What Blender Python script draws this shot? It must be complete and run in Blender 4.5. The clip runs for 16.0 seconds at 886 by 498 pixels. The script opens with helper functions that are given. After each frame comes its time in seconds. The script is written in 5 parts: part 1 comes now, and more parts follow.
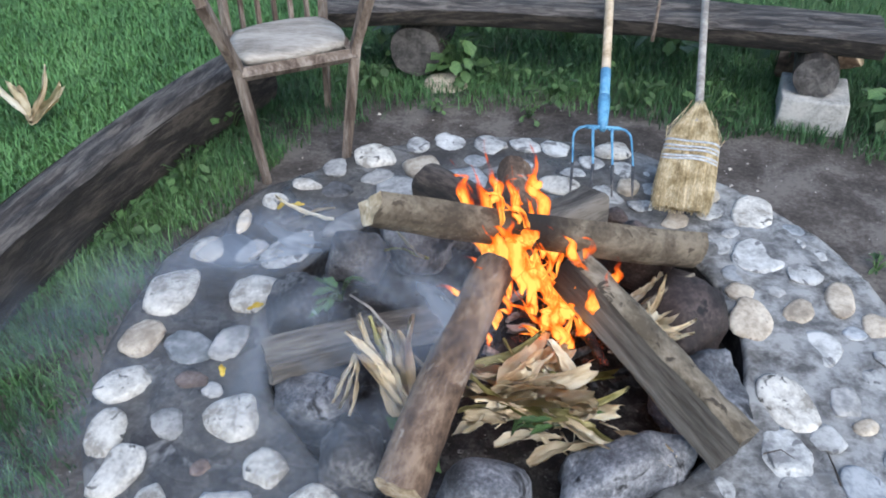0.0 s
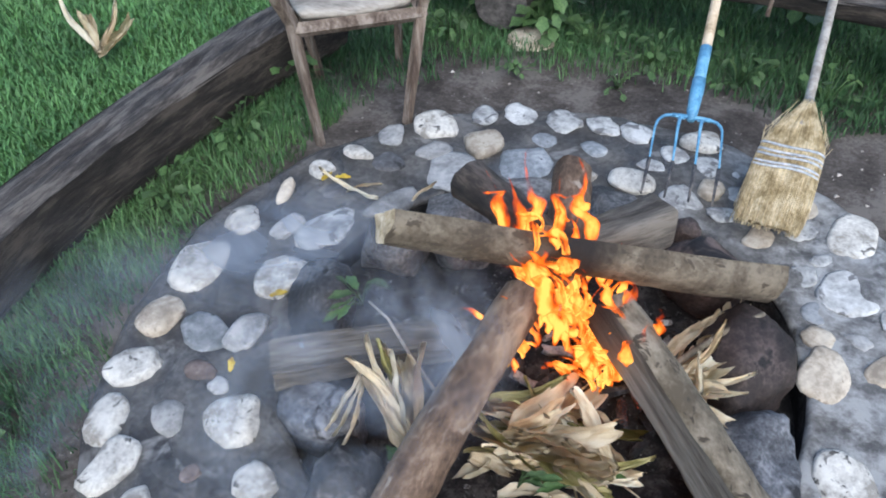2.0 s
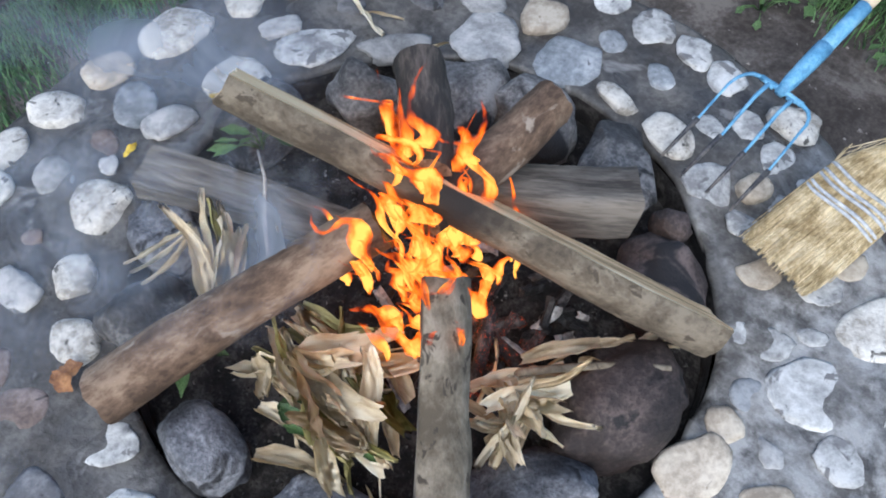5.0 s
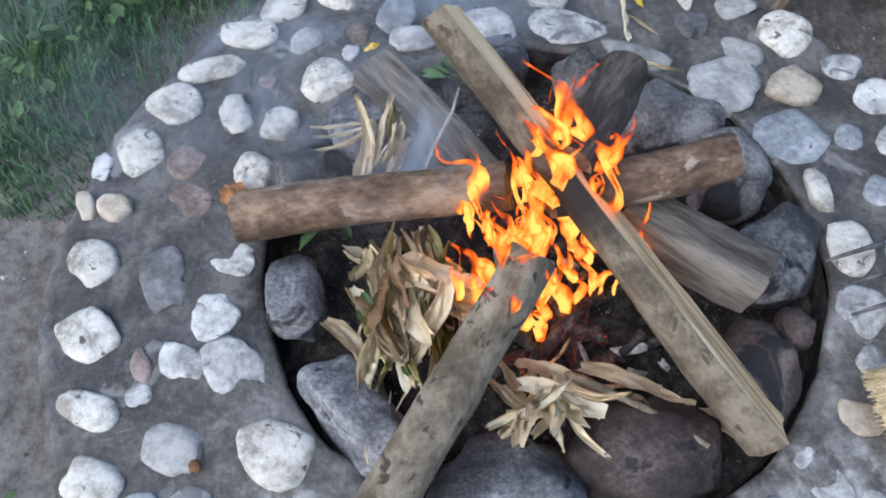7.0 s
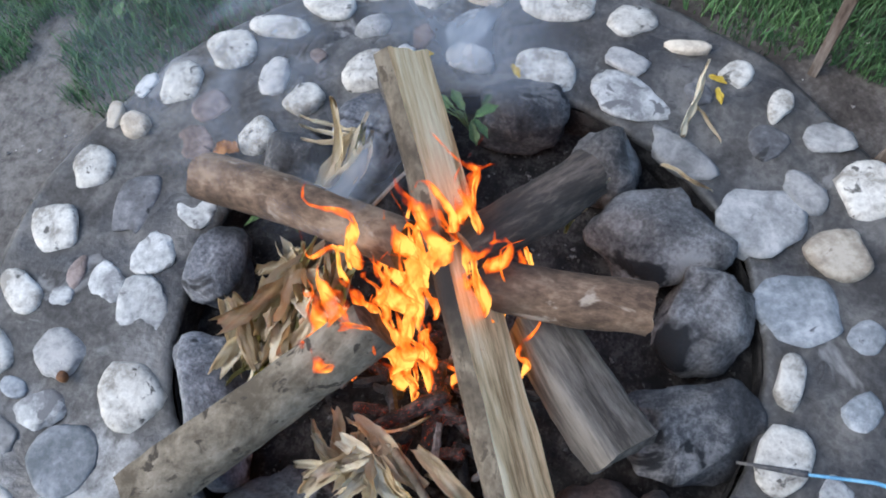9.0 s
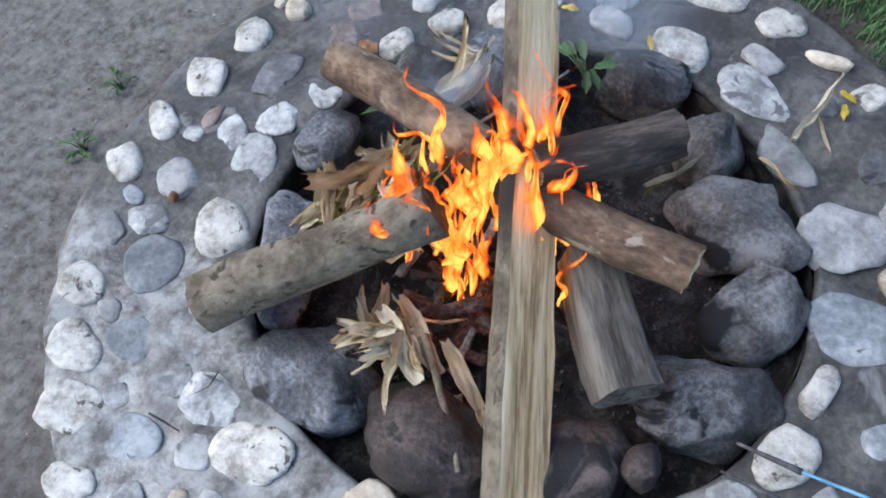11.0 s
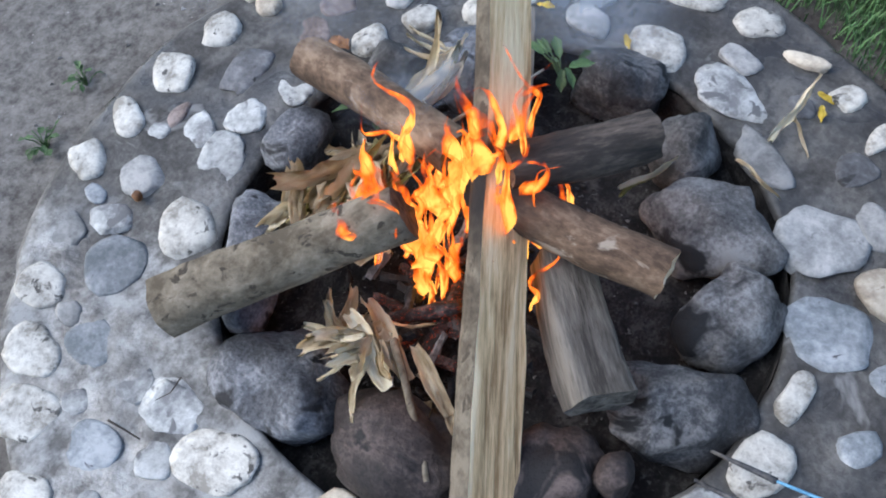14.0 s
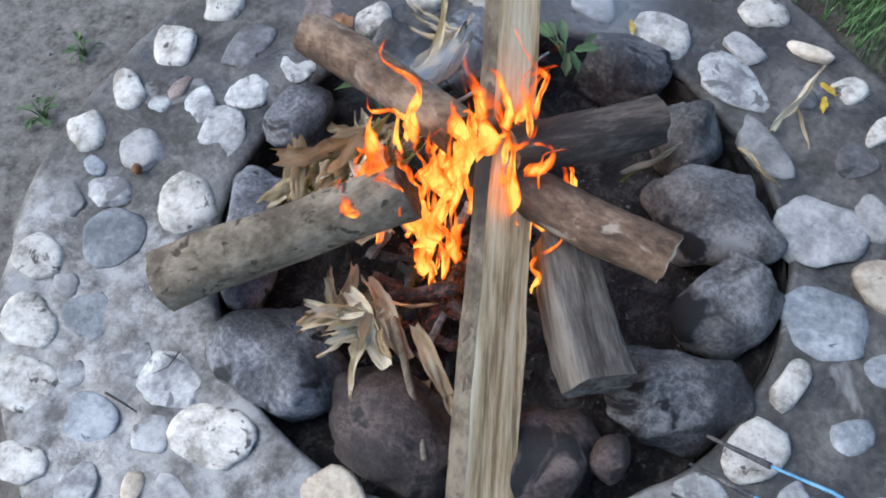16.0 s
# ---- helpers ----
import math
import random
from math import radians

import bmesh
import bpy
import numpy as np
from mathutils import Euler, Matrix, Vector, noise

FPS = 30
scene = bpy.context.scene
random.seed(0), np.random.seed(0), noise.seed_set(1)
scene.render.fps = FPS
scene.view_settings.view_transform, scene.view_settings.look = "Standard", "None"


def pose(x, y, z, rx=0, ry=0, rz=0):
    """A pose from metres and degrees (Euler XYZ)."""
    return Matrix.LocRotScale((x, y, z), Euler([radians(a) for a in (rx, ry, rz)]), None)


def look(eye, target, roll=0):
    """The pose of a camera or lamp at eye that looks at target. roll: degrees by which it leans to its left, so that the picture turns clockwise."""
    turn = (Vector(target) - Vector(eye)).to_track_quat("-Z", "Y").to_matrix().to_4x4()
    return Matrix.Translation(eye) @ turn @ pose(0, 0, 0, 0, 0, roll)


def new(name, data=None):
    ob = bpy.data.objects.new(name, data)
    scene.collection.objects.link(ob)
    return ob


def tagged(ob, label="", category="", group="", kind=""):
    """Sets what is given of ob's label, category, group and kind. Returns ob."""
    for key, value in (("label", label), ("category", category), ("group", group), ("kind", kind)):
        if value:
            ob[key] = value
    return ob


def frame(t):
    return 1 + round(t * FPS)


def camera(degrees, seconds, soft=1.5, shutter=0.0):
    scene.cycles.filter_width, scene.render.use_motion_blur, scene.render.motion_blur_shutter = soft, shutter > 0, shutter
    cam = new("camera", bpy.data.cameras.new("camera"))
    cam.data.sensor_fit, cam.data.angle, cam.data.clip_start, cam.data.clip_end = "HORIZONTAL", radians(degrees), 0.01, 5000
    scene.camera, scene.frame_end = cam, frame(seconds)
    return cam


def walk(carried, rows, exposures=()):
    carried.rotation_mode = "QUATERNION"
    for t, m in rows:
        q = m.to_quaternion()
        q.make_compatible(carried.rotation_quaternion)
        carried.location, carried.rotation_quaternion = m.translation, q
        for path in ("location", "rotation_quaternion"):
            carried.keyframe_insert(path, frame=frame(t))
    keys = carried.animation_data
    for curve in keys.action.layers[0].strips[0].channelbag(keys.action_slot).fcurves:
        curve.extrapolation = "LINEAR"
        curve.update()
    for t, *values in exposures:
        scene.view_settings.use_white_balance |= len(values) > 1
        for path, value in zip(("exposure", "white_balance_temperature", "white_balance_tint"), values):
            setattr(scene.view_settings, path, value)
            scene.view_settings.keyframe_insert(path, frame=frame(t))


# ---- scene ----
cam = camera(58.0, 16.0, soft=1.9)
PATH = [
    (0, (0.08, -1.593, 1.585), (-0.139, -0.026, 0.362), -1.4),
    (0.5, (0.136, -1.494, 1.613), (-0.145, -0.014, 0.297), -3.6),
    (1, (0.137, -1.386, 1.71), (-0.007, 0.048, 0.323), 3.4),
    (1.5, (0.188, -1.27, 1.615), (-0.254, 0.175, 0.305), 0.5),
    (2, (0.216, -1.223, 1.639), (-0.246, 0.142, 0.252), -2.8),
    (2.5, (0.218, -1.229, 1.618), (-0.114, 0.01, 0.083), -3.3),
    (3, (0.236, -1.267, 1.592), (-0.06, -0.104, -0.008), -3.1),
    (3.5, (0.275, -1.238, 1.598), (0.023, -0.042, 0.014), -2.3),
    (3.7, (0.346, -1.178, 1.591), (0.057, 0.002, 0.002), -2.7),
    (5.8, (0.764, -0.252, 1.623), (-0.079, 0.012, -0.171), -6.2),
    (6, (0.783, -0.282, 1.632), (-0.075, -0.095, -0.165), -8.6),
    (6.5, (0.828, -0.387, 1.654), (-0.11, -0.08, -0.086), 1.1),
    (7, (0.92, -0.3, 1.665), (-0.082, -0.112, -0.056), -1.7),
    (7.5, (1.038, -0.025, 1.662), (-0.028, 0.018, -0.03), -11.1),
    (8, (0.944, 0.22, 1.624), (-0.158, 0.187, -0.045), -15.6),
    (8.5, (0.746, 0.339, 1.645), (-0.271, 0.258, -0.075), -5.7),
    (9, (0.692, 0.407, 1.683), (-0.193, 0.013, -0.067), -10.0),
    (9.5, (0.778, 0.518, 1.661), (-0.016, -0.064, -0.08), -10.8),
    (9.7, (0.826, 0.512, 1.686), (0.049, -0.091, -0.055), -11.7),
    (11.8, (0.844, 0.697, 1.666), (0.114, -0.036, -0.046), -9.3),
    (12, (0.83, 0.692, 1.658), (0.059, -0.008, -0.049), -7.4),
    (12.5, (0.83, 0.658, 1.662), (0.046, -0.032, -0.044), -7.8),
    (13, (0.829, 0.626, 1.661), (0.037, -0.074, -0.037), -6.8),
    (13.5, (0.823, 0.626, 1.654), (0.042, -0.068, -0.052), -7.2),
    (14, (0.802, 0.638, 1.645), (0.04, -0.023, -0.082), -8.2),
    (14.5, (0.8, 0.654, 1.637), (0.057, 0.003, -0.102), -9.8),
    (15, (0.798, 0.664, 1.635), (0.055, 0.011, -0.103), -10.5),
    (15.5, (0.81, 0.635, 1.637), (0.063, -0.008, -0.103), -7.2),
    (16, (0.827, 0.621, 1.641), (0.075, -0.001, -0.105), -5.6),
]
walk(cam, [(t, look(eye, target, roll)) for t, eye, target, roll in PATH])

# ---- light ----
scene.view_settings.exposure = 1.22
scene.view_settings.use_white_balance = True
scene.view_settings.white_balance_temperature = 6120
scene.view_settings.white_balance_tint = 10
world = bpy.data.worlds.new("world")
scene.world = world
world.use_nodes = True
wn, wl = world.node_tree.nodes, world.node_tree.links
sky = wn.new("ShaderNodeTexSky")
sky.sky_type, sky.sun_disc = "NISHITA", False
sky.sun_elevation, sky.sun_rotation = radians(38), radians(150)
sky.air_density, sky.dust_density = 1.0, 1.5
wn["Background"].inputs["Strength"].default_value = 0.11
wl.new(sky.outputs["Color"], wn["Background"].inputs["Color"])
sun_data = bpy.data.lights.new("sun", "SUN")
sun_data.energy, sun_data.angle, sun_data.color = 0.9, radians(50), (1.0, 0.98, 0.95)
sun = new("sun", sun_data)
sun.matrix_world = look((1.5, -2.5, 4.0), (0, 0, 0))


# ---- materials ----
def rgba(c):
    return (c[0], c[1], c[2], 1.0)


def surface(name, dark, mid, light, scale=8.0, fine=60.0, rough=0.85, bump=0.3, stretch=(1, 1, 1), speck=None,
            speck_at=0.62, speck_scale=14.0, vary=0.25, island=False, wet=0.0, bump_dist=0.01, spec=0.5, speck_soft=0.05, scorch=None):
    """Two-scale stained surface. speck: a third colour in blotches."""
    m = bpy.data.materials.new(name)
    m.use_nodes = True
    n, l = m.node_tree.nodes, m.node_tree.links
    bsdf = n["Principled BSDF"]
    co = n.new("ShaderNodeTexCoord")
    info = n.new("ShaderNodeObjectInfo")
    add = n.new("ShaderNodeVectorMath")
    add.operation = "MULTIPLY_ADD"
    comb = n.new("ShaderNodeCombineXYZ")
    for k in range(3):
        l.new(info.outputs["Random"], comb.inputs[k])
    add.inputs[1].default_value = (31.0, 17.0, 23.0)
    l.new(comb.outputs[0], add.inputs[0])
    mp = n.new("ShaderNodeMapping")
    mp.inputs["Scale"].default_value = stretch
    l.new(co.outputs["Object"], mp.inputs["Vector"])
    l.new(mp.outputs[0], add.inputs[2])

    def tex(s, detail, dist=0.0, r=0.6):
        t = n.new("ShaderNodeTexNoise")
        t.inputs["Scale"].default_value, t.inputs["Detail"].default_value = s, detail
        t.inputs["Distortion"].default_value, t.inputs["Roughness"].default_value = dist, r
        l.new(add.outputs[0], t.inputs["Vector"])
        return t.outputs["Fac"]

    big, small = tex(scale, 5, 0.4), tex(fine, 4, 0.0, 0.7)
    mixv = n.new("ShaderNodeMath")
    mixv.operation = "MULTIPLY_ADD"
    mixv.inputs[1].default_value = 0.35
    l.new(small, mixv.inputs[0])
    sc = n.new("ShaderNodeMath")
    sc.operation = "MULTIPLY"
    sc.inputs[1].default_value = 0.65
    l.new(big, sc.inputs[0])
    l.new(sc.outputs[0], mixv.inputs[2])
    ramp = n.new("ShaderNodeValToRGB")
    e = ramp.color_ramp.elements
    e[0].position, e[0].color = 0.40, rgba(dark)
    e[1].position, e[1].color = 0.60, rgba(light)
    k = e.new(0.5)
    k.color = rgba(mid)
    l.new(mixv.outputs[0], ramp.inputs[0])
    col = ramp.outputs["Color"]
    if speck:
        sp = tex(speck_scale, 4, 0.6)
        r2 = n.new("ShaderNodeValToRGB")
        r2.color_ramp.elements[0].position, r2.color_ramp.elements[1].position = speck_at, speck_at + speck_soft
        l.new(sp, r2.inputs[0])
        mx = n.new("ShaderNodeMix")
        mx.data_type = "RGBA"
        mx.inputs["B"].default_value = rgba(speck)
        l.new(r2.outputs["Color"], mx.inputs["Factor"])
        l.new(col, mx.inputs["A"])
        col = mx.outputs["Result"]
    if vary:
        hsv = n.new("ShaderNodeHueSaturation")
        mr = n.new("ShaderNodeMapRange")
        mr.inputs["To Min"].default_value, mr.inputs["To Max"].default_value = 1 - vary, 1 + vary
        if island:
            geo = n.new("ShaderNodeNewGeometry")
            l.new(geo.outputs["Random Per Island"], mr.inputs["Value"])
        else:
            l.new(info.outputs["Random"], mr.inputs["Value"])
        l.new(mr.outputs[0], hsv.inputs["Value"])
        l.new(col, hsv.inputs["Color"])
        col = hsv.outputs["Color"]
    if scorch:
        sx = n.new("ShaderNodeSeparateXYZ")
        l.new(co.outputs["Object"], sx.inputs[0])
        jag = n.new("ShaderNodeMath")
        jag.operation = "MULTIPLY_ADD"
        jag.inputs[1].default_value = 0.22
        l.new(tex(9.0, 4, 0.5), jag.inputs[0])
        l.new(sx.outputs["X"], jag.inputs[2])
        burn = n.new("ShaderNodeValToRGB")
        b = burn.color_ramp.elements
        b[0].position, b[0].color = scorch[0] + 0.11, (0, 0, 0, 1)
        b[1].position, b[1].color = scorch[1] + 0.11, (1, 1, 1, 1)
        if len(scorch) > 2:
            for at, v in ((scorch[2] + 0.11, 1), (scorch[3] + 0.11, 0)):
                b.new(at).color = (v, v, v, 1)
        l.new(jag.outputs[0], burn.inputs[0])
        bmx = n.new("ShaderNodeMix")
        bmx.data_type = "RGBA"
        bmx.inputs["B"].default_value = (0.018, 0.014, 0.012, 1)
        l.new(burn.outputs["Color"], bmx.inputs["Factor"])
        l.new(col, bmx.inputs["A"])
        col = bmx.outputs["Result"]
    l.new(col, bsdf.inputs["Base Color"])
    if wet:
        wt = tex(3.0, 3, 0.8)
        mr2 = n.new("ShaderNodeMapRange")
        mr2.inputs["From Min"].default_value, mr2.inputs["From Max"].default_value = 0.42, 0.6
        mr2.inputs["To Min"].default_value, mr2.inputs["To Max"].default_value = rough, wet
        l.new(wt, mr2.inputs["Value"])
        l.new(mr2.outputs[0], bsdf.inputs["Roughness"])
    else:
        bsdf.inputs["Roughness"].default_value = rough
    bsdf.inputs["Specular IOR Level"].default_value = spec
    bp = n.new("ShaderNodeBump")
    bp.inputs["Strength"].default_value, bp.inputs["Distance"].default_value = bump, bump_dist
    l.new(mixv.outputs[0], bp.inputs["Height"])
    l.new(bp.outputs[0], bsdf.inputs["Normal"])
    return m


M_MORTAR = surface("mortar", (0.044, 0.041, 0.038), (0.086, 0.082, 0.076), (0.158, 0.151, 0.139), 6, 50, 0.85, 0.9, wet=0.13, vary=0,
                   speck=(0.22, 0.215, 0.205), speck_at=0.62, speck_scale=5)


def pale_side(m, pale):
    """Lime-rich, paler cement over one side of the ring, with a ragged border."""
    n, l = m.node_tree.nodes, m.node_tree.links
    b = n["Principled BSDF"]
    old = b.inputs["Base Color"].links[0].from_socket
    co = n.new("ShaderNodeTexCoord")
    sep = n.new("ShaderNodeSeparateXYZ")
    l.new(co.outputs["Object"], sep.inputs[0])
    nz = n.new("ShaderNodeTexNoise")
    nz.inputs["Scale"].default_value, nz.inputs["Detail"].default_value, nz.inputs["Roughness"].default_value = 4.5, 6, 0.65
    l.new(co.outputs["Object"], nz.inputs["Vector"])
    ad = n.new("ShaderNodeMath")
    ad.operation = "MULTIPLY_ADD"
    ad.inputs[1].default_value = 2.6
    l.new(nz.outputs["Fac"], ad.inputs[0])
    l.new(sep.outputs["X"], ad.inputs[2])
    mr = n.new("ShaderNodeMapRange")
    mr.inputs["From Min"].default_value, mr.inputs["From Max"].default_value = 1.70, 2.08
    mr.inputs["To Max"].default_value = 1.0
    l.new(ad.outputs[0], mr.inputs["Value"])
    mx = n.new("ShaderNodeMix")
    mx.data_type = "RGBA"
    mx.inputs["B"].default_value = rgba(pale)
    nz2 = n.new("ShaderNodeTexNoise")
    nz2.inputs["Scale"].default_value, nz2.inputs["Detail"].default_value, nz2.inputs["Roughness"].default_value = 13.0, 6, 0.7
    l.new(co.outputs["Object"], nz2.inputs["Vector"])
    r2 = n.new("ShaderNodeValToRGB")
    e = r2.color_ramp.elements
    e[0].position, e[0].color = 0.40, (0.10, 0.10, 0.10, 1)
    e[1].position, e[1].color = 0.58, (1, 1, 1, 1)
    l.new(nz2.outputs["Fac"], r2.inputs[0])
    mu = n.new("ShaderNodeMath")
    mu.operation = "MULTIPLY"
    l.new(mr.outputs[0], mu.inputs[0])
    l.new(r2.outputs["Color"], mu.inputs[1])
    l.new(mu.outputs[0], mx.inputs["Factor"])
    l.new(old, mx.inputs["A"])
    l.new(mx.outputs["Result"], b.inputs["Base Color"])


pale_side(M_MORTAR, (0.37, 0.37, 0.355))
M_STONE = {
    "w": surface("pale_stone", (0.27, 0.25, 0.215), (0.51, 0.49, 0.44), (0.68, 0.66, 0.595), 14, 70, 0.85, 0.7, speck=(0.10, 0.095, 0.085), speck_at=0.615, speck_scale=26, vary=0.15),
    "l": surface("limy_stone", (0.22, 0.22, 0.22), (0.41, 0.415, 0.40), (0.60, 0.605, 0.585), 11, 55, 0.9, 0.6, speck=(0.17, 0.17, 0.17), speck_at=0.58, speck_scale=18, vary=0.15),
    "g": surface("grey_stone", (0.20, 0.20, 0.195), (0.31, 0.31, 0.30), (0.45, 0.44, 0.42), 12, 60, 0.8, 0.45, speck=(0.11, 0.11, 0.11), speck_at=0.64, speck_scale=22),
    "b": surface("blue_grey_stone", (0.15, 0.17, 0.18), (0.27, 0.29, 0.305), (0.42, 0.44, 0.45), 9, 60, 0.75, 0.4, speck=(0.09, 0.09, 0.10), speck_at=0.66, speck_scale=18),
    "d": surface("dark_stone", (0.07, 0.07, 0.07), (0.12, 0.12, 0.125), (0.22, 0.22, 0.22), 9, 50, 0.75, 0.4, speck=(0.03, 0.03, 0.03), speck_at=0.62, speck_scale=12),
    "t": surface("tan_stone", (0.26, 0.22, 0.17), (0.42, 0.36, 0.28), (0.58, 0.52, 0.42), 10, 60, 0.85, 0.4, speck=(0.16, 0.12, 0.09), speck_at=0.66, speck_scale=20),
    "r": surface("red_stone", (0.10, 0.075, 0.065), (0.19, 0.145, 0.125), (0.31, 0.25, 0.225), 9, 60, 0.8, 0.4, speck=(0.07, 0.06, 0.06), speck_at=0.63, speck_scale=14),
}
M_SOOT = {
    "b": surface("sooty_blue_boulder", (0.035, 0.037, 0.042), (0.115, 0.12, 0.132), (0.28, 0.285, 0.30), 7, 85, 0.7, 0.8, speck=(0.018, 0.018, 0.02), speck_at=0.58, speck_scale=7, speck_soft=0.06, bump_dist=0.018),
    "g": surface("sooty_grey_boulder", (0.05, 0.048, 0.046), (0.16, 0.152, 0.145), (0.34, 0.33, 0.315), 7, 85, 0.75, 0.8, speck=(0.014, 0.014, 0.015), speck_at=0.57, speck_scale=6, speck_soft=0.06, bump_dist=0.018),
    "d": surface("sooty_dark_boulder", (0.02, 0.02, 0.021), (0.06, 0.059, 0.06), (0.19, 0.182, 0.175), 7, 85, 0.7, 0.8, speck=(0.010, 0.010, 0.010), speck_at=0.585, speck_scale=7, speck_soft=0.06, bump_dist=0.018),
    "r": surface("sooty_brown_boulder", (0.016, 0.012, 0.011), (0.050, 0.036, 0.032), (0.125, 0.094, 0.083), 6, 85, 0.7, 0.7, speck=(0.014, 0.012, 0.012), speck_at=0.59, speck_scale=6, speck_soft=0.06, bump_dist=0.018),
}
M_EARTH = surface("pit_earth", (0.008, 0.0075, 0.0075), (0.021, 0.019, 0.018), (0.075, 0.069, 0.064), 18, 120, 0.95, 0.9, vary=0)
M_BARK = surface("bark", (0.12, 0.095, 0.062), (0.23, 0.19, 0.135), (0.37, 0.315, 0.235), 11, 55, 0.9, 0.9, stretch=(0.8, 1, 1), speck=(0.07, 0.055, 0.038), speck_at=0.585, speck_scale=30)
M_BARK_BROWN = surface("brown_bark", (0.075, 0.045, 0.027), (0.18, 0.115, 0.072), (0.33, 0.235, 0.16), 12, 60, 0.85, 0.9, stretch=(0.55, 1, 1), speck=(0.38, 0.31, 0.24), speck_at=0.63, speck_scale=14)
M_SPLIT = surface("split_wood", (0.36, 0.25, 0.14), (0.66, 0.51, 0.32), (0.82, 0.70, 0.51), 15, 75, 0.85, 0.9, stretch=(0.10, 1, 1), speck=(0.15, 0.09, 0.045), speck_at=0.66, speck_scale=12)
M_GREYWOOD = surface("weathered_grey_wood", (0.045, 0.038, 0.031), (0.125, 0.110, 0.092), (0.22, 0.197, 0.166), 24, 90, 0.9, 0.9, stretch=(0.12, 1, 1), speck=(0.03, 0.025, 0.02), speck_at=0.65, speck_scale=14)
M_BARK_B = surface("scorched_bark", (0.12, 0.095, 0.062), (0.23, 0.19, 0.135), (0.37, 0.315, 0.235), 11, 55, 0.9, 0.9, stretch=(0.8, 1, 1), speck=(0.07, 0.055, 0.038), speck_at=0.585, speck_scale=30, scorch=(0.53, 0.66))
M_GREYWOOD_B = surface("scorched_grey_wood", (0.085, 0.070, 0.054), (0.19, 0.165, 0.135), (0.30, 0.27, 0.225), 18, 80, 0.9, 0.9, stretch=(0.12, 1, 1), speck=(0.035, 0.028, 0.02), speck_at=0.63, speck_scale=14, scorch=(0.45, 0.58))
M_BARK_A = surface("scorched_brown_bark", (0.075, 0.045, 0.027), (0.18, 0.115, 0.072), (0.33, 0.235, 0.16), 12, 60, 0.85, 0.9, stretch=(0.55, 1, 1), speck=(0.38, 0.31, 0.24), speck_at=0.63, speck_scale=14, scorch=(0.55, 0.68))
M_BARK_C = surface("bark_scorched_midway", (0.062, 0.048, 0.033), (0.125, 0.102, 0.072), (0.21, 0.178, 0.132), 11, 55, 0.9, 0.9, vary=0.08, stretch=(0.8, 1, 1), speck=(0.07, 0.055, 0.038), speck_at=0.585, speck_scale=30, scorch=(0.28, 0.38, 0.50, 0.60))
M_SPLIT_C = surface("split_wood_scorched_midway", (0.38, 0.22, 0.10), (0.80, 0.545, 0.29), (0.95, 0.74, 0.47), 22, 90, 0.85, 1.0, stretch=(0.10, 1, 1), speck=(0.15, 0.09, 0.045), speck_at=0.66, speck_scale=12, scorch=(0.30, 0.36, 0.40, 0.46))
M_BARK_D = surface("half_burnt_bark", (0.075, 0.045, 0.027), (0.18, 0.115, 0.072), (0.33, 0.235, 0.16), 12, 60, 0.85, 0.9, stretch=(0.55, 1, 1), speck=(0.38, 0.31, 0.24), speck_at=0.63, speck_scale=14, scorch=(0.20, 0.34))
M_CHAR = surface("charred_wood", (0.012, 0.011, 0.010), (0.035, 0.028, 0.023), (0.10, 0.08, 0.065), 14, 70, 0.85, 0.8, stretch=(0.25, 1, 1), speck=(0.15, 0.12, 0.09), speck_at=0.68, speck_scale=10)
M_COAL = surface("charcoal", (0.006, 0.006, 0.006), (0.016, 0.015, 0.015), (0.06, 0.058, 0.058), 30, 120, 0.7, 0.6)
M_ASH = surface("ash", (0.16, 0.155, 0.15), (0.32, 0.31, 0.30), (0.5, 0.49, 0.48), 30, 120, 0.95, 0.5)
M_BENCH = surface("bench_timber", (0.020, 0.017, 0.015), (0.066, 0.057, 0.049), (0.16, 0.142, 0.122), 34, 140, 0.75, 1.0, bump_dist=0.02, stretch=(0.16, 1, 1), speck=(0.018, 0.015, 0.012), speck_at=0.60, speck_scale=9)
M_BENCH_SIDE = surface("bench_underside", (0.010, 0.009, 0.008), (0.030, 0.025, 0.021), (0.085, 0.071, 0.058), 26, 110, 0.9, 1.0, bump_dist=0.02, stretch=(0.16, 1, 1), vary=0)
M_CHAIR = surface("chair_wood", (0.075, 0.05, 0.036), (0.17, 0.13, 0.10), (0.31, 0.26, 0.215), 22, 90, 0.8, 0.6, stretch=(1, 1, 0.12))
M_SEAT = surface("chair_seat_wood", (0.22, 0.20, 0.17), (0.36, 0.33, 0.29), (0.47, 0.44, 0.39), 9, 90, 0.75, 0.4, stretch=(0.3, 1, 1), vary=0)
M_BLUE = surface("blue_paint", (0.08, 0.24, 0.40), (0.13, 0.36, 0.56), (0.22, 0.46, 0.63), 20, 120, 0.5, 0.2, speck=(0.09, 0.09, 0.09), speck_at=0.68, speck_scale=30, vary=0)
M_STEEL = surface("bare_steel", (0.03, 0.03, 0.032), (0.07, 0.07, 0.075), (0.15, 0.14, 0.13), 30, 120, 0.55, 0.3, vary=0)
M_HANDLE = surface("ash_handle", (0.36, 0.27, 0.17), (0.55, 0.44, 0.30), (0.66, 0.56, 0.42), 14, 90, 0.6, 0.3, stretch=(1, 1, 0.06), vary=0)
M_STICK = surface("grey_broomstick", (0.22, 0.20, 0.17), (0.34, 0.31, 0.27), (0.46, 0.43, 0.38), 18, 90, 0.75, 0.3, stretch=(1, 1, 0.08), vary=0)
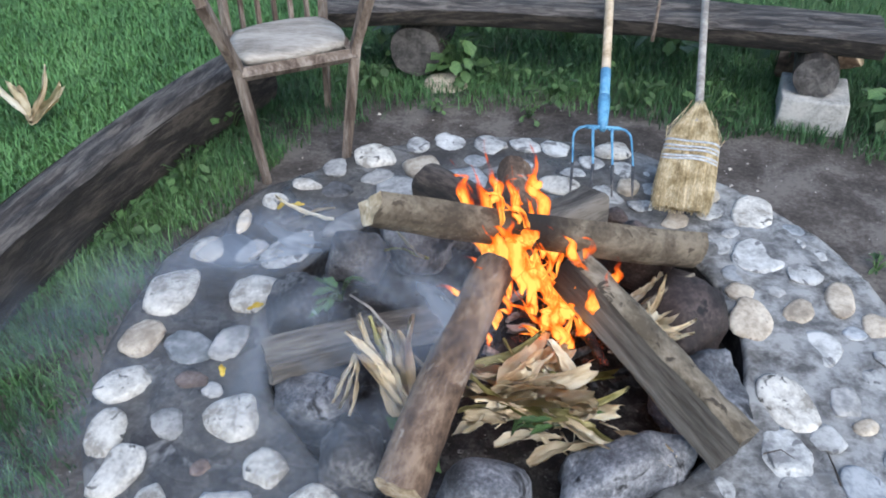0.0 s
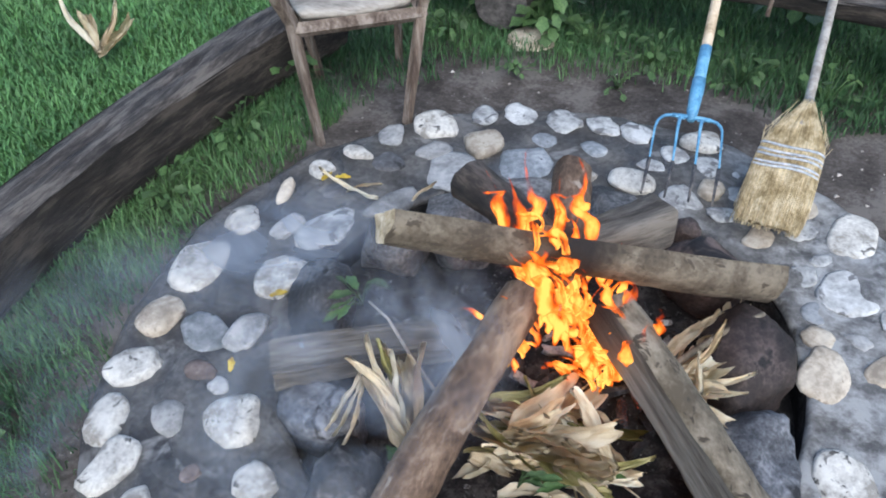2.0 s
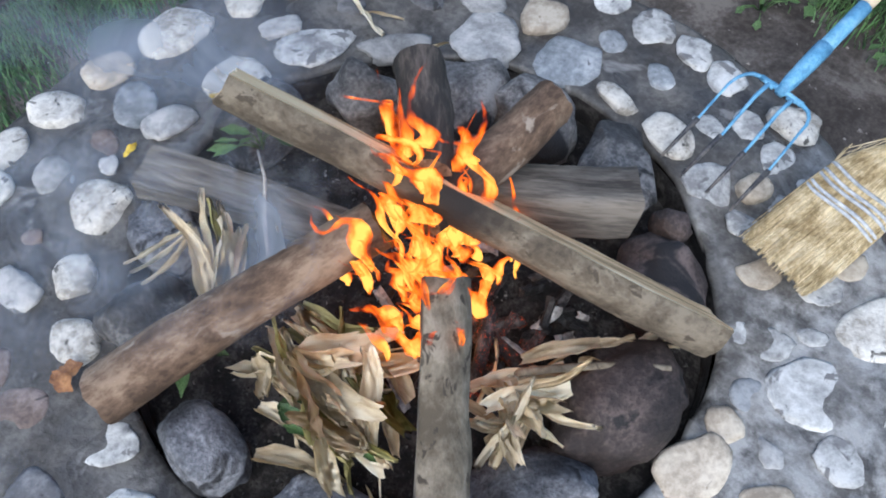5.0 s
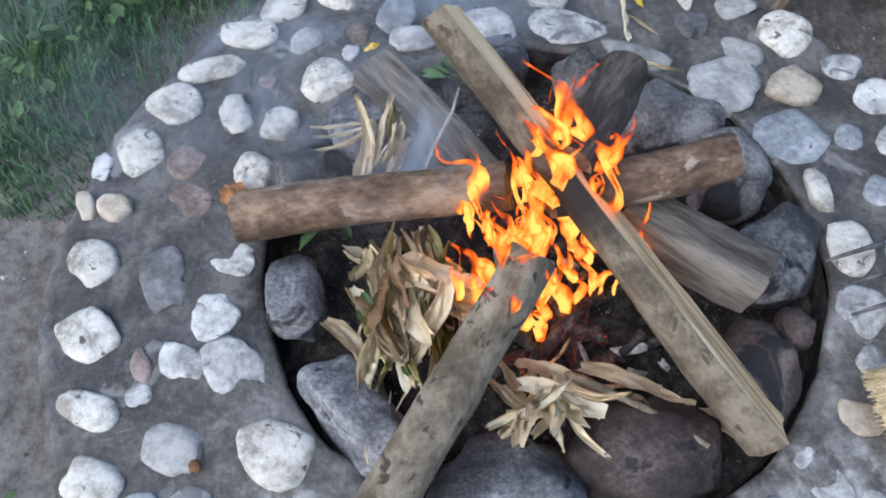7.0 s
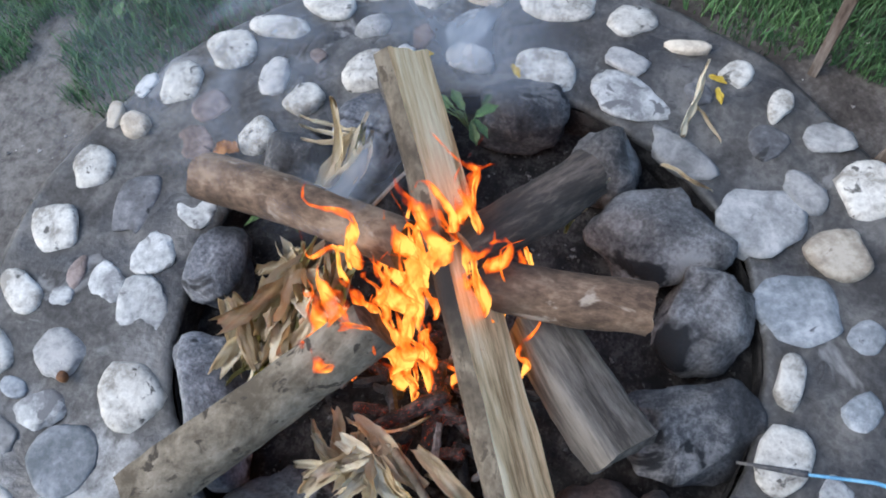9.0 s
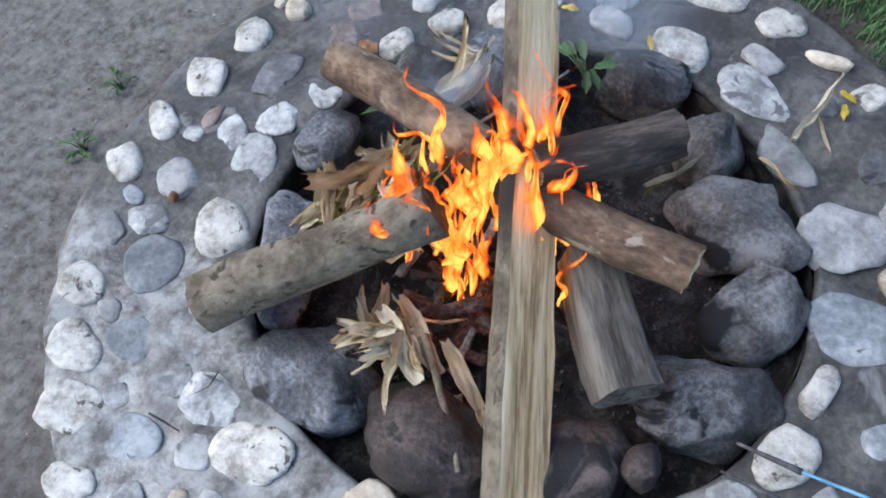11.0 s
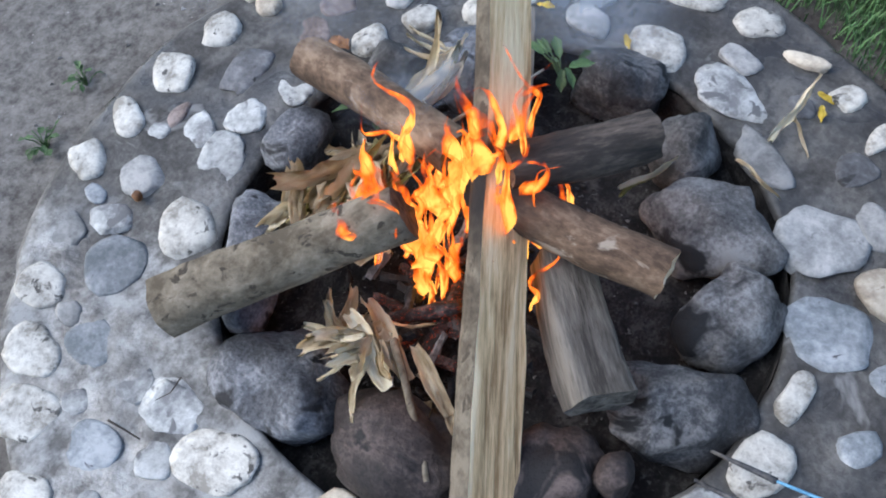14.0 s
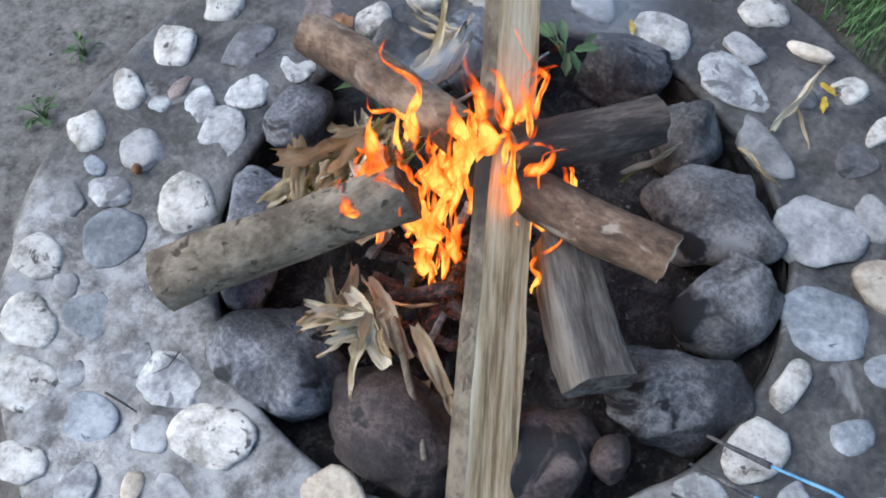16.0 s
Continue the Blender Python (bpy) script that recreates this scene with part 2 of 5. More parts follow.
M_STRAW = surface("broom_straw", (0.30, 0.23, 0.12), (0.50, 0.41, 0.245), (0.68, 0.60, 0.42), 30, 110, 0.8, 0.3, stretch=(1, 1, 0.1), vary=0.25, island=True)
M_TWINE = surface("pale_blue_twine", (0.30, 0.33, 0.36), (0.44, 0.47, 0.50), (0.58, 0.60, 0.62), 40, 120, 0.8, 0.3, vary=0.1)
M_HUSK = surface("dry_husk", (0.54, 0.42, 0.25), (0.78, 0.67, 0.47), (0.88, 0.83, 0.68), 9, 90, 0.75, 0.6, stretch=(0.10, 1, 1), speck=(0.36, 0.20, 0.09), speck_at=0.70, speck_scale=12, vary=0.16)
M_HUSK_GREEN = surface("green_husk", (0.20, 0.19, 0.055), (0.36, 0.33, 0.12), (0.52, 0.46, 0.23), 9, 90, 0.7, 0.5, stretch=(0.12, 1, 1), vary=0.2)
M_GREEN = surface("green_leaf", (0.03, 0.065, 0.022), (0.058, 0.12, 0.036), (0.105, 0.18, 0.06), 14, 70, 0.6, 0.3, vary=0.4)
M_LEAF_YELLOW = surface("yellow_leaf", (0.45, 0.28, 0.02), (0.62, 0.44, 0.04), (0.7, 0.55, 0.10), 20, 80, 0.7, 0.3)
M_LEAF_BROWN = surface("brown_leaf", (0.10, 0.04, 0.015), (0.21, 0.09, 0.03), (0.32, 0.16, 0.06), 14, 70, 0.7, 0.3)
M_GRASS = surface("grass_blades", (0.030, 0.082, 0.030), (0.062, 0.150, 0.052), (0.115, 0.225, 0.078), 2.2, 30, 0.65, 0.0, vary=0.45, island=True)
M_LAWN = surface("lawn_blades", (0.065, 0.165, 0.055), (0.10, 0.235, 0.075), (0.15, 0.31, 0.11), 1.5, 30, 0.65, 0.0, vary=0.4, island=True)
M_CONCRETE = surface("concrete_block", (0.24, 0.24, 0.22), (0.38, 0.375, 0.35), (0.5, 0.49, 0.46), 10, 90, 0.9, 0.5, speck=(0.12, 0.14, 0.09), speck_at=0.66, speck_scale=9, vary=0)
M_STUMP = surface("stump_end_grain", (0.035, 0.032, 0.03), (0.075, 0.07, 0.066), (0.14, 0.13, 0.12), 14, 80, 0.9, 0.6, vary=0.1)
M_PURPLE = surface("purple_petals", (0.20, 0.08, 0.35), (0.32, 0.16, 0.52), (0.45, 0.28, 0.62), 30, 80, 0.6, 0.1)


def ground_material():
    """Trodden earth by default, turning to mossy soil under the grass."""
    m = surface("ground_soil", (0.038, 0.031, 0.026), (0.080, 0.069, 0.060), (0.16, 0.144, 0.128), 5, 60, 0.95, 0.8, vary=0, speck=(0.22, 0.20, 0.17), speck_at=0.70, speck_scale=55)
    n, l = m.node_tree.nodes, m.node_tree.links
    b = n["Principled BSDF"]
    old = b.inputs["Base Color"].links[0].from_socket
    co = n.new("ShaderNodeTexCoord")
    dot = n.new("ShaderNodeVectorMath")
    dot.operation = "DOT_PRODUCT"
    dot.inputs[1].default_value = (-1.0, 0.28, 0.0)
    l.new(co.outputs["Object"], dot.inputs[0])
    nz = n.new("ShaderNodeTexNoise")
    nz.inputs["Scale"].default_value, nz.inputs["Detail"].default_value = 2.5, 5
    l.new(co.outputs["Object"], nz.inputs["Vector"])
    ad = n.new("ShaderNodeMath")
    ad.operation = "MULTIPLY_ADD"
    ad.inputs[1].default_value = 0.8
    l.new(nz.outputs["Fac"], ad.inputs[0])
    l.new(dot.outputs["Value"], ad.inputs[2])
    mr = n.new("ShaderNodeMapRange")
    mr.inputs["From Min"].default_value, mr.inputs["From Max"].default_value = 1.75, 2.05
    l.new(ad.outputs[0], mr.inputs["Value"])
    mx = n.new("ShaderNodeMix")
    mx.data_type = "RGBA"
    mx.inputs["B"].default_value = (0.045, 0.095, 0.026, 1)
    ln = n.new("ShaderNodeVectorMath")
    ln.operation = "LENGTH"
    l.new(co.outputs["Object"], ln.inputs[0])
    ad2 = n.new("ShaderNodeMath")
    ad2.operation = "MULTIPLY_ADD"
    ad2.inputs[1].default_value = 1.4
    l.new(nz.outputs["Fac"], ad2.inputs[0])
    l.new(ln.outputs["Value"], ad2.inputs[2])
    mr3 = n.new("ShaderNodeMapRange")
    mr3.inputs["From Min"].default_value, mr3.inputs["From Max"].default_value = 2.8, 3.5
    l.new(ad2.outputs[0], mr3.inputs["Value"])
    mxx = n.new("ShaderNodeMath")
    mxx.operation = "MAXIMUM"
    l.new(mr.outputs[0], mxx.inputs[0])
    l.new(mr3.outputs[0], mxx.inputs[1])
    dry = n.new("ShaderNodeMix")
    dry.data_type = "RGBA"
    grain = n.new("ShaderNodeTexNoise")
    grain.inputs["Scale"].default_value, grain.inputs["Detail"].default_value, grain.inputs["Roughness"].default_value = 26.0, 7, 0.75
    l.new(co.outputs["Object"], grain.inputs["Vector"])
    tone = n.new("ShaderNodeValToRGB")
    te = tone.color_ramp.elements
    te[0].position, te[0].color = 0.36, (0.075, 0.068, 0.060, 1)
    te[1].position, te[1].color = 0.64, (0.27, 0.255, 0.23, 1)
    l.new(grain.outputs["Fac"], tone.inputs[0])
    l.new(tone.outputs["Color"], dry.inputs["B"])
    south = n.new("ShaderNodeVectorMath")
    south.operation = "DOT_PRODUCT"
    south.inputs[1].default_value = (0.25, -1.0, 0.0)
    l.new(co.outputs["Object"], south.inputs[0])
    ad3 = n.new("ShaderNodeMath")
    ad3.operation = "MULTIPLY_ADD"
    ad3.inputs[1].default_value = 1.6
    l.new(nz.outputs["Fac"], ad3.inputs[0])
    l.new(south.outputs["Value"], ad3.inputs[2])
    mr4 = n.new("ShaderNodeMapRange")
    mr4.inputs["From Min"].default_value, mr4.inputs["From Max"].default_value = 1.25, 1.95
    mr4.inputs["To Max"].default_value = 0.85
    l.new(ad3.outputs[0], mr4.inputs["Value"])
    l.new(mr4.outputs[0], dry.inputs["Factor"])
    l.new(old, dry.inputs["A"])
    l.new(mxx.outputs[0], mx.inputs["Factor"])
    l.new(dry.outputs["Result"], mx.inputs["A"])
    l.new(mx.outputs["Result"], b.inputs["Base Color"])
    return m


M_GROUND = ground_material()


def flame_material(name, strength, hot, cool):
    """Glowing gas, brightest at the root and thinning out towards the tip and in streaks."""
    m = bpy.data.materials.new(name)
    m.use_nodes = True
    n, l = m.node_tree.nodes, m.node_tree.links
    n.clear()
    out = n.new("ShaderNodeOutputMaterial")
    mix = n.new("ShaderNodeMixShader")
    tr = n.new("ShaderNodeBsdfTransparent")
    em = n.new("ShaderNodeEmission")
    em.inputs["Strength"].default_value = strength
    co = n.new("ShaderNodeTexCoord")
    at = n.new("ShaderNodeAttribute")
    at.attribute_name = "glow"
    ramp = n.new("ShaderNodeValToRGB")
    e = ramp.color_ramp.elements
    e[0].position, e[0].color = 0.15, rgba(cool)
    e[1].position, e[1].color = 0.85, rgba(hot)
    k = e.new(0.5)
    k.color = (1.0, 0.17, 0.011, 1)
    nz = n.new("ShaderNodeTexNoise")
    nz.inputs["Scale"].default_value, nz.inputs["Detail"].default_value = 16.0, 3
    mp = n.new("ShaderNodeMapping")
    mp.inputs["Scale"].default_value = (1.6, 1.6, 0.55)
    l.new(co.outputs["Object"], mp.inputs["Vector"])
    l.new(mp.outputs[0], nz.inputs["Vector"])
    ma = n.new("ShaderNodeMath")
    ma.operation = "MULTIPLY_ADD"
    ma.inputs[1].default_value = 2.2
    l.new(nz.outputs["Fac"], ma.inputs[0])
    sub = n.new("ShaderNodeMath")
    sub.operation = "SUBTRACT"
    sub.inputs[1].default_value = 1.1
    l.new(at.outputs["Fac"], sub.inputs[0])
    l.new(sub.outputs[0], ma.inputs[2])
    l.new(ma.outputs[0], ramp.inputs[0])
    l.new(ramp.outputs[0], em.inputs["Color"])
    al = n.new("ShaderNodeMapRange")
    al.inputs["From Min"].default_value, al.inputs["From Max"].default_value = 0.10, 0.80
    al.inputs["To Max"].default_value = 0.84
    l.new(ma.outputs[0], al.inputs["Value"])
    l.new(al.outputs[0], mix.inputs[0])
    l.new(tr.outputs[0], mix.inputs[1])
    l.new(em.outputs[0], mix.inputs[2])
    l.new(mix.outputs[0], out.inputs[0])
    return m


M_FLAME = flame_material("flame", 0.85, (1.0, 0.47, 0.085), (0.62, 0.040, 0.004))


def ember_material():
    m = surface("ember", (0.01, 0.008, 0.008), (0.02, 0.018, 0.018), (0.1, 0.095, 0.09), 30, 90, 0.9, 0.5)
    n, l = m.node_tree.nodes, m.node_tree.links
    b = n["Principled BSDF"]
    nz = n.new("ShaderNodeTexNoise")
    nz.inputs["Scale"].default_value = 22.0
    r = n.new("ShaderNodeValToRGB")
    r.color_ramp.elements[0].position, r.color_ramp.elements[0].color = 0.63, (0, 0, 0, 1)
    r.color_ramp.elements[1].position, r.color_ramp.elements[1].color = 0.74, (1.0, 0.10, 0.01, 1)
    l.new(nz.outputs["Fac"], r.inputs[0])
    l.new(r.outputs[0], b.inputs["Emission Color"])
    b.inputs["Emission Strength"].default_value = 0.55
    return m


M_EMBER = ember_material()


def smoke_material():
    """Thin pale smoke: mostly clear, denser in wisps and fading out at the rim."""
    m = bpy.data.materials.new("smoke")
    m.use_nodes = True
    n, l = m.node_tree.nodes, m.node_tree.links
    n.clear()
    out = n.new("ShaderNodeOutputMaterial")
    mix = n.new("ShaderNodeMixShader")
    tr = n.new("ShaderNodeBsdfTransparent")
    df = n.new("ShaderNodeBsdfDiffuse")
    df.inputs["Color"].default_value = (0.56, 0.66, 0.80, 1)
    tl = n.new("ShaderNodeBsdfTranslucent")
    tl.inputs["Color"].default_value = (0.56, 0.66, 0.80, 1)
    both = n.new("ShaderNodeMixShader")
    both.inputs[0].default_value = 0.5
    co = n.new("ShaderNodeTexCoord")
    nz = n.new("ShaderNodeTexNoise")
    nz.inputs["Scale"].default_value, nz.inputs["Detail"].default_value, nz.inputs["Distortion"].default_value = 3.2, 4, 1.2
    at = n.new("ShaderNodeAttribute")
    at.attribute_name = "thick"
    mr = n.new("ShaderNodeMapRange")
    mr.inputs["From Min"].default_value, mr.inputs["From Max"].default_value = 0.35, 0.69
    mu = n.new("ShaderNodeMath")
    mu.operation = "MULTIPLY"
    l.new(co.outputs["Object"], nz.inputs["Vector"])
    l.new(nz.outputs["Fac"], mr.inputs["Value"])
    l.new(mr.outputs[0], mu.inputs[0])
    l.new(at.outputs["Fac"], mu.inputs[1])
    l.new(df.outputs[0], both.inputs[1])
    l.new(tl.outputs[0], both.inputs[2])
    l.new(mu.outputs[0], mix.inputs[0])
    l.new(tr.outputs[0], mix.inputs[1])
    l.new(both.outputs[0], mix.inputs[2])
    l.new(mix.outputs[0], out.inputs[0])
    return m


M_SMOKE = smoke_material()


# ---- building helpers ----
def mesh_of(name, bm, material, smooth=True):
    me = bpy.data.meshes.new(name)
    bm.to_mesh(me)
    bm.free()
    for mt in material if isinstance(material, (list, tuple)) else [material]:
        me.materials.append(mt)
    if smooth:
        me.polygons.foreach_set("use_smooth", [True] * len(me.polygons))
    return me


def part(name, bm, material, parent=None, label="", m=None, smooth=True):
    """Links a bmesh as one object, under a thing if one is given."""
    ob = new(name, mesh_of(name, bm, material, smooth))
    if parent is not None:
        ob.parent = parent
    if m is not None:
        ob.matrix_basis = m
    return tagged(ob, label)


def thing(name, label, category, group="", m=None, kind=""):
    ob = new(name)
    ob.empty_display_size = 0.1
    if m is not None:
        ob.matrix_basis = m
    return tagged(ob, label, category, group, kind)


def n3(p, s, seed=0.0):
    return noise.noise((p[0] * s + seed * 7.31, p[1] * s - seed * 3.17, p[2] * s + seed * 1.93))


def along(p0, p1, roll=0.0):
    """Pose at p0 whose x axis points to p1 and whose z axis points up, turned by roll degrees about x."""
    x = (Vector(p1) - Vector(p0)).normalized()
    y = Vector((0, 0, 1)).cross(x).normalized()
    z = x.cross(y)
    m = Matrix((x, y, z)).transposed().to_4x4()
    return Matrix.Translation(p0) @ m @ pose(0, 0, 0, roll)


def lump(a, b, c, seed, level=3, rough=0.12, square=0.85, facets=0):
    """A water-worn stone: a squarish ellipsoid with dents."""
    bm = bmesh.new()
    bmesh.ops.create_icosphere(bm, subdivisions=level, radius=1.0)
    rnd = random.Random(int(seed * 100))
    cuts = [(Vector((rnd.gauss(0, 1), rnd.gauss(0, 1), rnd.gauss(0.2, 0.7))).normalized(), rnd.uniform(0.62, 0.86)) for _ in range(facets)]
    for v in bm.verts:
        p = v.co.normalized()
        for nd, far in cuts:
            over = p.dot(nd) - far
            if over > 0:
                p = p - nd * over * 0.85
        q = Vector([math.copysign(abs(k) ** square, k) for k in p])
        d = 1 + rough * 1.7 * n3(p, 0.9, seed) + rough * 0.8 * n3(p, 2.1, seed + 5) + rough * 0.35 * n3(p, 5.0, seed + 9) + rough * 0.16 * n3(p, 12.0, seed + 3)
        v.co = Vector((q.x * a * d, q.y * b * d, q.z * c * d))
    return bm


def swept(length, radius, seed, sides=20, rings=26, cut=None, bow=0.0, knots=0.06, square=1.0, chamfer=True):
    """A log along x from 0 to length. radius(u) gives its radius; cut: height above the axis (in radii) at which it was split flat."""
    bm = bmesh.new()
    loops, flat = [], set()
    for i in range(rings + 1):
        u = i / rings
        r = radius(u)
        off = Vector((0, bow * math.sin(math.pi * u), bow * 0.6 * math.sin(2.2 * u + seed)))
        loop = []
        for k in range(sides):
            w = 2 * math.pi * k / sides
            y, z = math.cos(w), math.sin(w)
            if square != 1.0:
                y, z = [math.copysign(abs(c) ** square, c) for c in (y, z)]
            d = 1 + knots * 2.0 * n3((u * 3, y, z), 1.0, seed) + knots * n3((u * 9, y * 2, z * 2), 1.3, seed + 3)
            y, z = y * r * d, z * r * d
            split = cut is not None and z > cut * r
            if split:
                z = cut * r + 0.05 * r * n3((u * 4, y / r * 5, 0), 1.5, seed + 8)
            edge = 0.012 * n3((y / r, z / r, u), 1.7, seed + 4) if i in (0, rings) else 0.0
            loop.append(bm.verts.new(Vector((u * length + edge, y, z)) + off))
            if split:
                flat.add(loop[-1])
        loops.append(loop)
    for i in range(rings):
        for k in range(sides):
            f = bm.faces.new((loops[i][k], loops[i][(k + 1) % sides], loops[i + 1][(k + 1) % sides], loops[i + 1][k]))
            if sum(v in flat for v in f.verts) > 2:
                f.material_index = 1
    for i in (0, rings):
        c = sum((v.co for v in loops[i]), Vector()) / sides
        cv = bm.verts.new(c)
        for k in range(sides):
            pair = (loops[i][k], loops[i][(k + 1) % sides])
            f = bm.faces.new((cv, *(pair if i else pair[::-1])))
            f.material_index = 2
            f.smooth = False
    bmesh.ops.recalc_face_normals(bm, faces=bm.faces)
    return bm


def tube(points, radius, sides=8):
    """A round bar through points; radius may be a function of 0..1."""
    bm = bmesh.new()
    pts = [Vector(p) for p in points]
    loops = []
    up = Vector((0.3, 0.2, 0.93)).normalized()
    for i, p in enumerate(pts):
        d = (pts[min(i + 1, len(pts) - 1)] - pts[max(i - 1, 0)]).normalized()
        s = d.cross(up).normalized()
        t = s.cross(d)
        r = radius(i / (len(pts) - 1)) if callable(radius) else radius
        loops.append([bm.verts.new(p + r * (math.cos(2 * math.pi * k / sides) * s + math.sin(2 * math.pi * k / sides) * t)) for k in range(sides)])
    for a, b in zip(loops, loops[1:]):
        for k in range(sides):
            bm.faces.new((a[k], a[(k + 1) % sides], b[(k + 1) % sides], b[k]))
    bm.faces.new(loops[0][::-1])
    bm.faces.new(loops[-1])
    bmesh.ops.recalc_face_normals(bm, faces=bm.faces)
    return bm


def box(x0, x1, y0, y1, z0, z1, bevel=0.006, jitter=0.0, seed=1.0, cuts=0):
    bm = bmesh.new()
    bmesh.ops.create_cube(bm, size=1.0)
    for v in bm.verts:
        v.co = Vector((x0 + (v.co.x + 0.5) * (x1 - x0), y0 + (v.co.y + 0.5) * (y1 - y0), z0 + (v.co.z + 0.5) * (z1 - z0)))
    if cuts:
        bmesh.ops.subdivide_edges(bm, edges=bm.edges[:], cuts=cuts, use_grid_fill=True)
    if bevel:
        ed = [e for e in bm.edges if len(e.link_faces) == 2 and e.calc_face_angle(0) > 0.5]
        bmesh.ops.bevel(bm, geom=ed, offset=bevel, segments=2, affect="EDGES", profile=0.6)
    if jitter:
        for v in bm.verts:
            v.co += jitter * Vector((n3(v.co, 12, seed), n3(v.co, 12, seed + 2), n3(v.co, 12, seed + 4)))
    return bm

# ---- the ground ----
CX, CY, ROUT = 0.022, 0.062, 1.145
IX, IY, RIN = 0.010, 0.115, 0.665  # the pit lies a little off the ring's centre


def ground_z(x, y):
    r = math.hypot(x - CX, y - CY)
    if r < 1.0:
        return -0.32
    near = max(0.0, 1 - r / 12)
    return -0.075 + near * (0.03 * noise.noise((x * 0.9, y * 0.9, 0.3)) + 0.012 * noise.noise((x * 4, y * 4, 1.7)))


def grass_amount(x, y):
    """How thickly grass grows at a place, 0 to 1."""
    dx, dy = x - CX, y - CY
    r, w = math.hypot(dx, dy), math.degrees(math.atan2(dy, dx)) % 360
    if r < ROUT + 0.02:
        return 0.0
    w += 22 * noise.noise((x * 2.2, y * 2.2, 6.0)) + 8 * noise.noise((x * 7, y * 7, 3.0))
    soft = 0.35 * noise.noise((x * 1.7, y * 1.7, 4.0)) + 0.25 * noise.noise((x * 5, y * 5, 8.0))
    if 140 <= w < 250:
        edge = ROUT + 0.10
    elif 100 <= w < 140:
        edge = 1.62
    elif 55 <= w < 100:
        edge = 1.60
    elif 20 <= w < 55:
        edge = 1.85
    else:
        edge = 2.1
    return max(0.0, min(1.0, (r - edge) * 3.2 + 0.55 + soft * 1.6)) if r > edge - 0.25 else max(0.0, soft - 0.22)


def build_ground():
    bm = bmesh.new()
    radii = [0.0, 0.6, 0.98, 1.02]
    while radii[-1] < 5.0:
        radii.append(radii[-1] + 0.055)
    while radii[-1] < 900:
        radii.append(radii[-1] * 1.35)
    seg = 150
    loops = []
    for r in radii[1:]:
        loops.append([])
        for k in range(seg):
            x, y = CX + r * math.cos(2 * math.pi * k / seg), CY + r * math.sin(2 * math.pi * k / seg)
            loops[-1].append(bm.verts.new((x, y, ground_z(x, y))))
    c = bm.verts.new((CX, CY, -0.32))
    for k in range(seg):
        bm.faces.new((c, loops[0][k], loops[0][(k + 1) % seg]))
    for a, b in zip(loops, loops[1:]):
        for k in range(seg):
            bm.faces.new((a[k], b[k], b[(k + 1) % seg], a[(k + 1) % seg]))
    ob = part("ground", bm, M_GROUND)
    tagged(ob, "dark damp trodden earth with small pale grit", "ground", kind="structure")


build_ground()


def blades(name, material, spots, label, height, width, lean=0.6):
    """Many single grass blades, each a bent strip of three triangles."""
    verts, faces = [], []
    rnd = random.Random(len(spots))
    for x, y in spots:
        z = ground_z(x, y) - 0.004
        w = rnd.uniform(0, 6.283)
        hgt = height * rnd.uniform(0.45, 1.25)
        wd = width * rnd.uniform(0.6, 1.3)
        ln = hgt * lean * rnd.uniform(0.2, 1.5)
        dx, dy = math.cos(w), math.sin(w)
        sx, sy = -dy * wd, dx * wd
        i = len(verts)
        verts += [(x - sx, y - sy, z), (x + sx, y + sy, z), (x - sx * 0.8 + dx * ln * 0.35, y - sy * 0.8 + dy * ln * 0.35, z + hgt * 0.6),
                  (x + sx * 0.8 + dx * ln * 0.35, y + sy * 0.8 + dy * ln * 0.35, z + hgt * 0.6), (x + dx * ln, y + dy * ln, z + hgt * 0.92)]
        faces += [(i, i + 1, i + 3, i + 2), (i + 2, i + 3, i + 4)]
    me = bpy.data.meshes.new(name)
    me.from_pydata(verts, [], faces)
    me.materials.append(material)
    ob = new(name, me)
    return tagged(ob, label, "grass", kind="stuff")


def bench_side(x, y):
    """True beyond the left bench, where the mown lawn lies."""
    return x < -1.52 + 0.32 * max(0, y) ** 1.2 * 0.55 - 0.02


def sow():
    rnd = random.Random(4)
    rough_spots, lawn_spots = [], []
    while len(rough_spots) < 120000:
        r, w = 1.1 + 1.9 * rnd.random() ** 0.8, rnd.uniform(0, 6.2832)
        x, y = CX + r * math.cos(w), CY + r * math.sin(w)
        if bench_side(x, y) and r > 1.5:
            continue
        if rnd.random() < grass_amount(x, y) * (0.95 if 40 < math.degrees(w) < 260 else 0.55):
            rough_spots.append((x, y))
    while len(lawn_spots) < 150000:
        x, y = -0.9 - 4.6 * rnd.random() ** 1.4, rnd.uniform(-1.0, 5.0)
        if bench_side(x, y) and rnd.random() < 1.2 - 0.12 * abs(x + 1.5) + 0.5 * noise.noise((x * 1.5, y * 1.5, 2)):
            lawn_spots.append((x, y))
    while len(rough_spots) < 210000:
        r, w = 2.6 + 3.4 * rnd.random(), rnd.uniform(0, 6.2832)
        x, y = CX + r * math.cos(w), CY + r * math.sin(w)
        if not bench_side(x, y) and rnd.random() < (r - 2.4) * 2:
            rough_spots.append((x, y))
    blades("grass", M_GRASS, rough_spots, "thin dark green grass growing out of damp earth", 0.065, 0.0022)
    blades("lawn", M_LAWN, lawn_spots, "bright green mown lawn behind the log bench", 0.055, 0.0042)


sow()


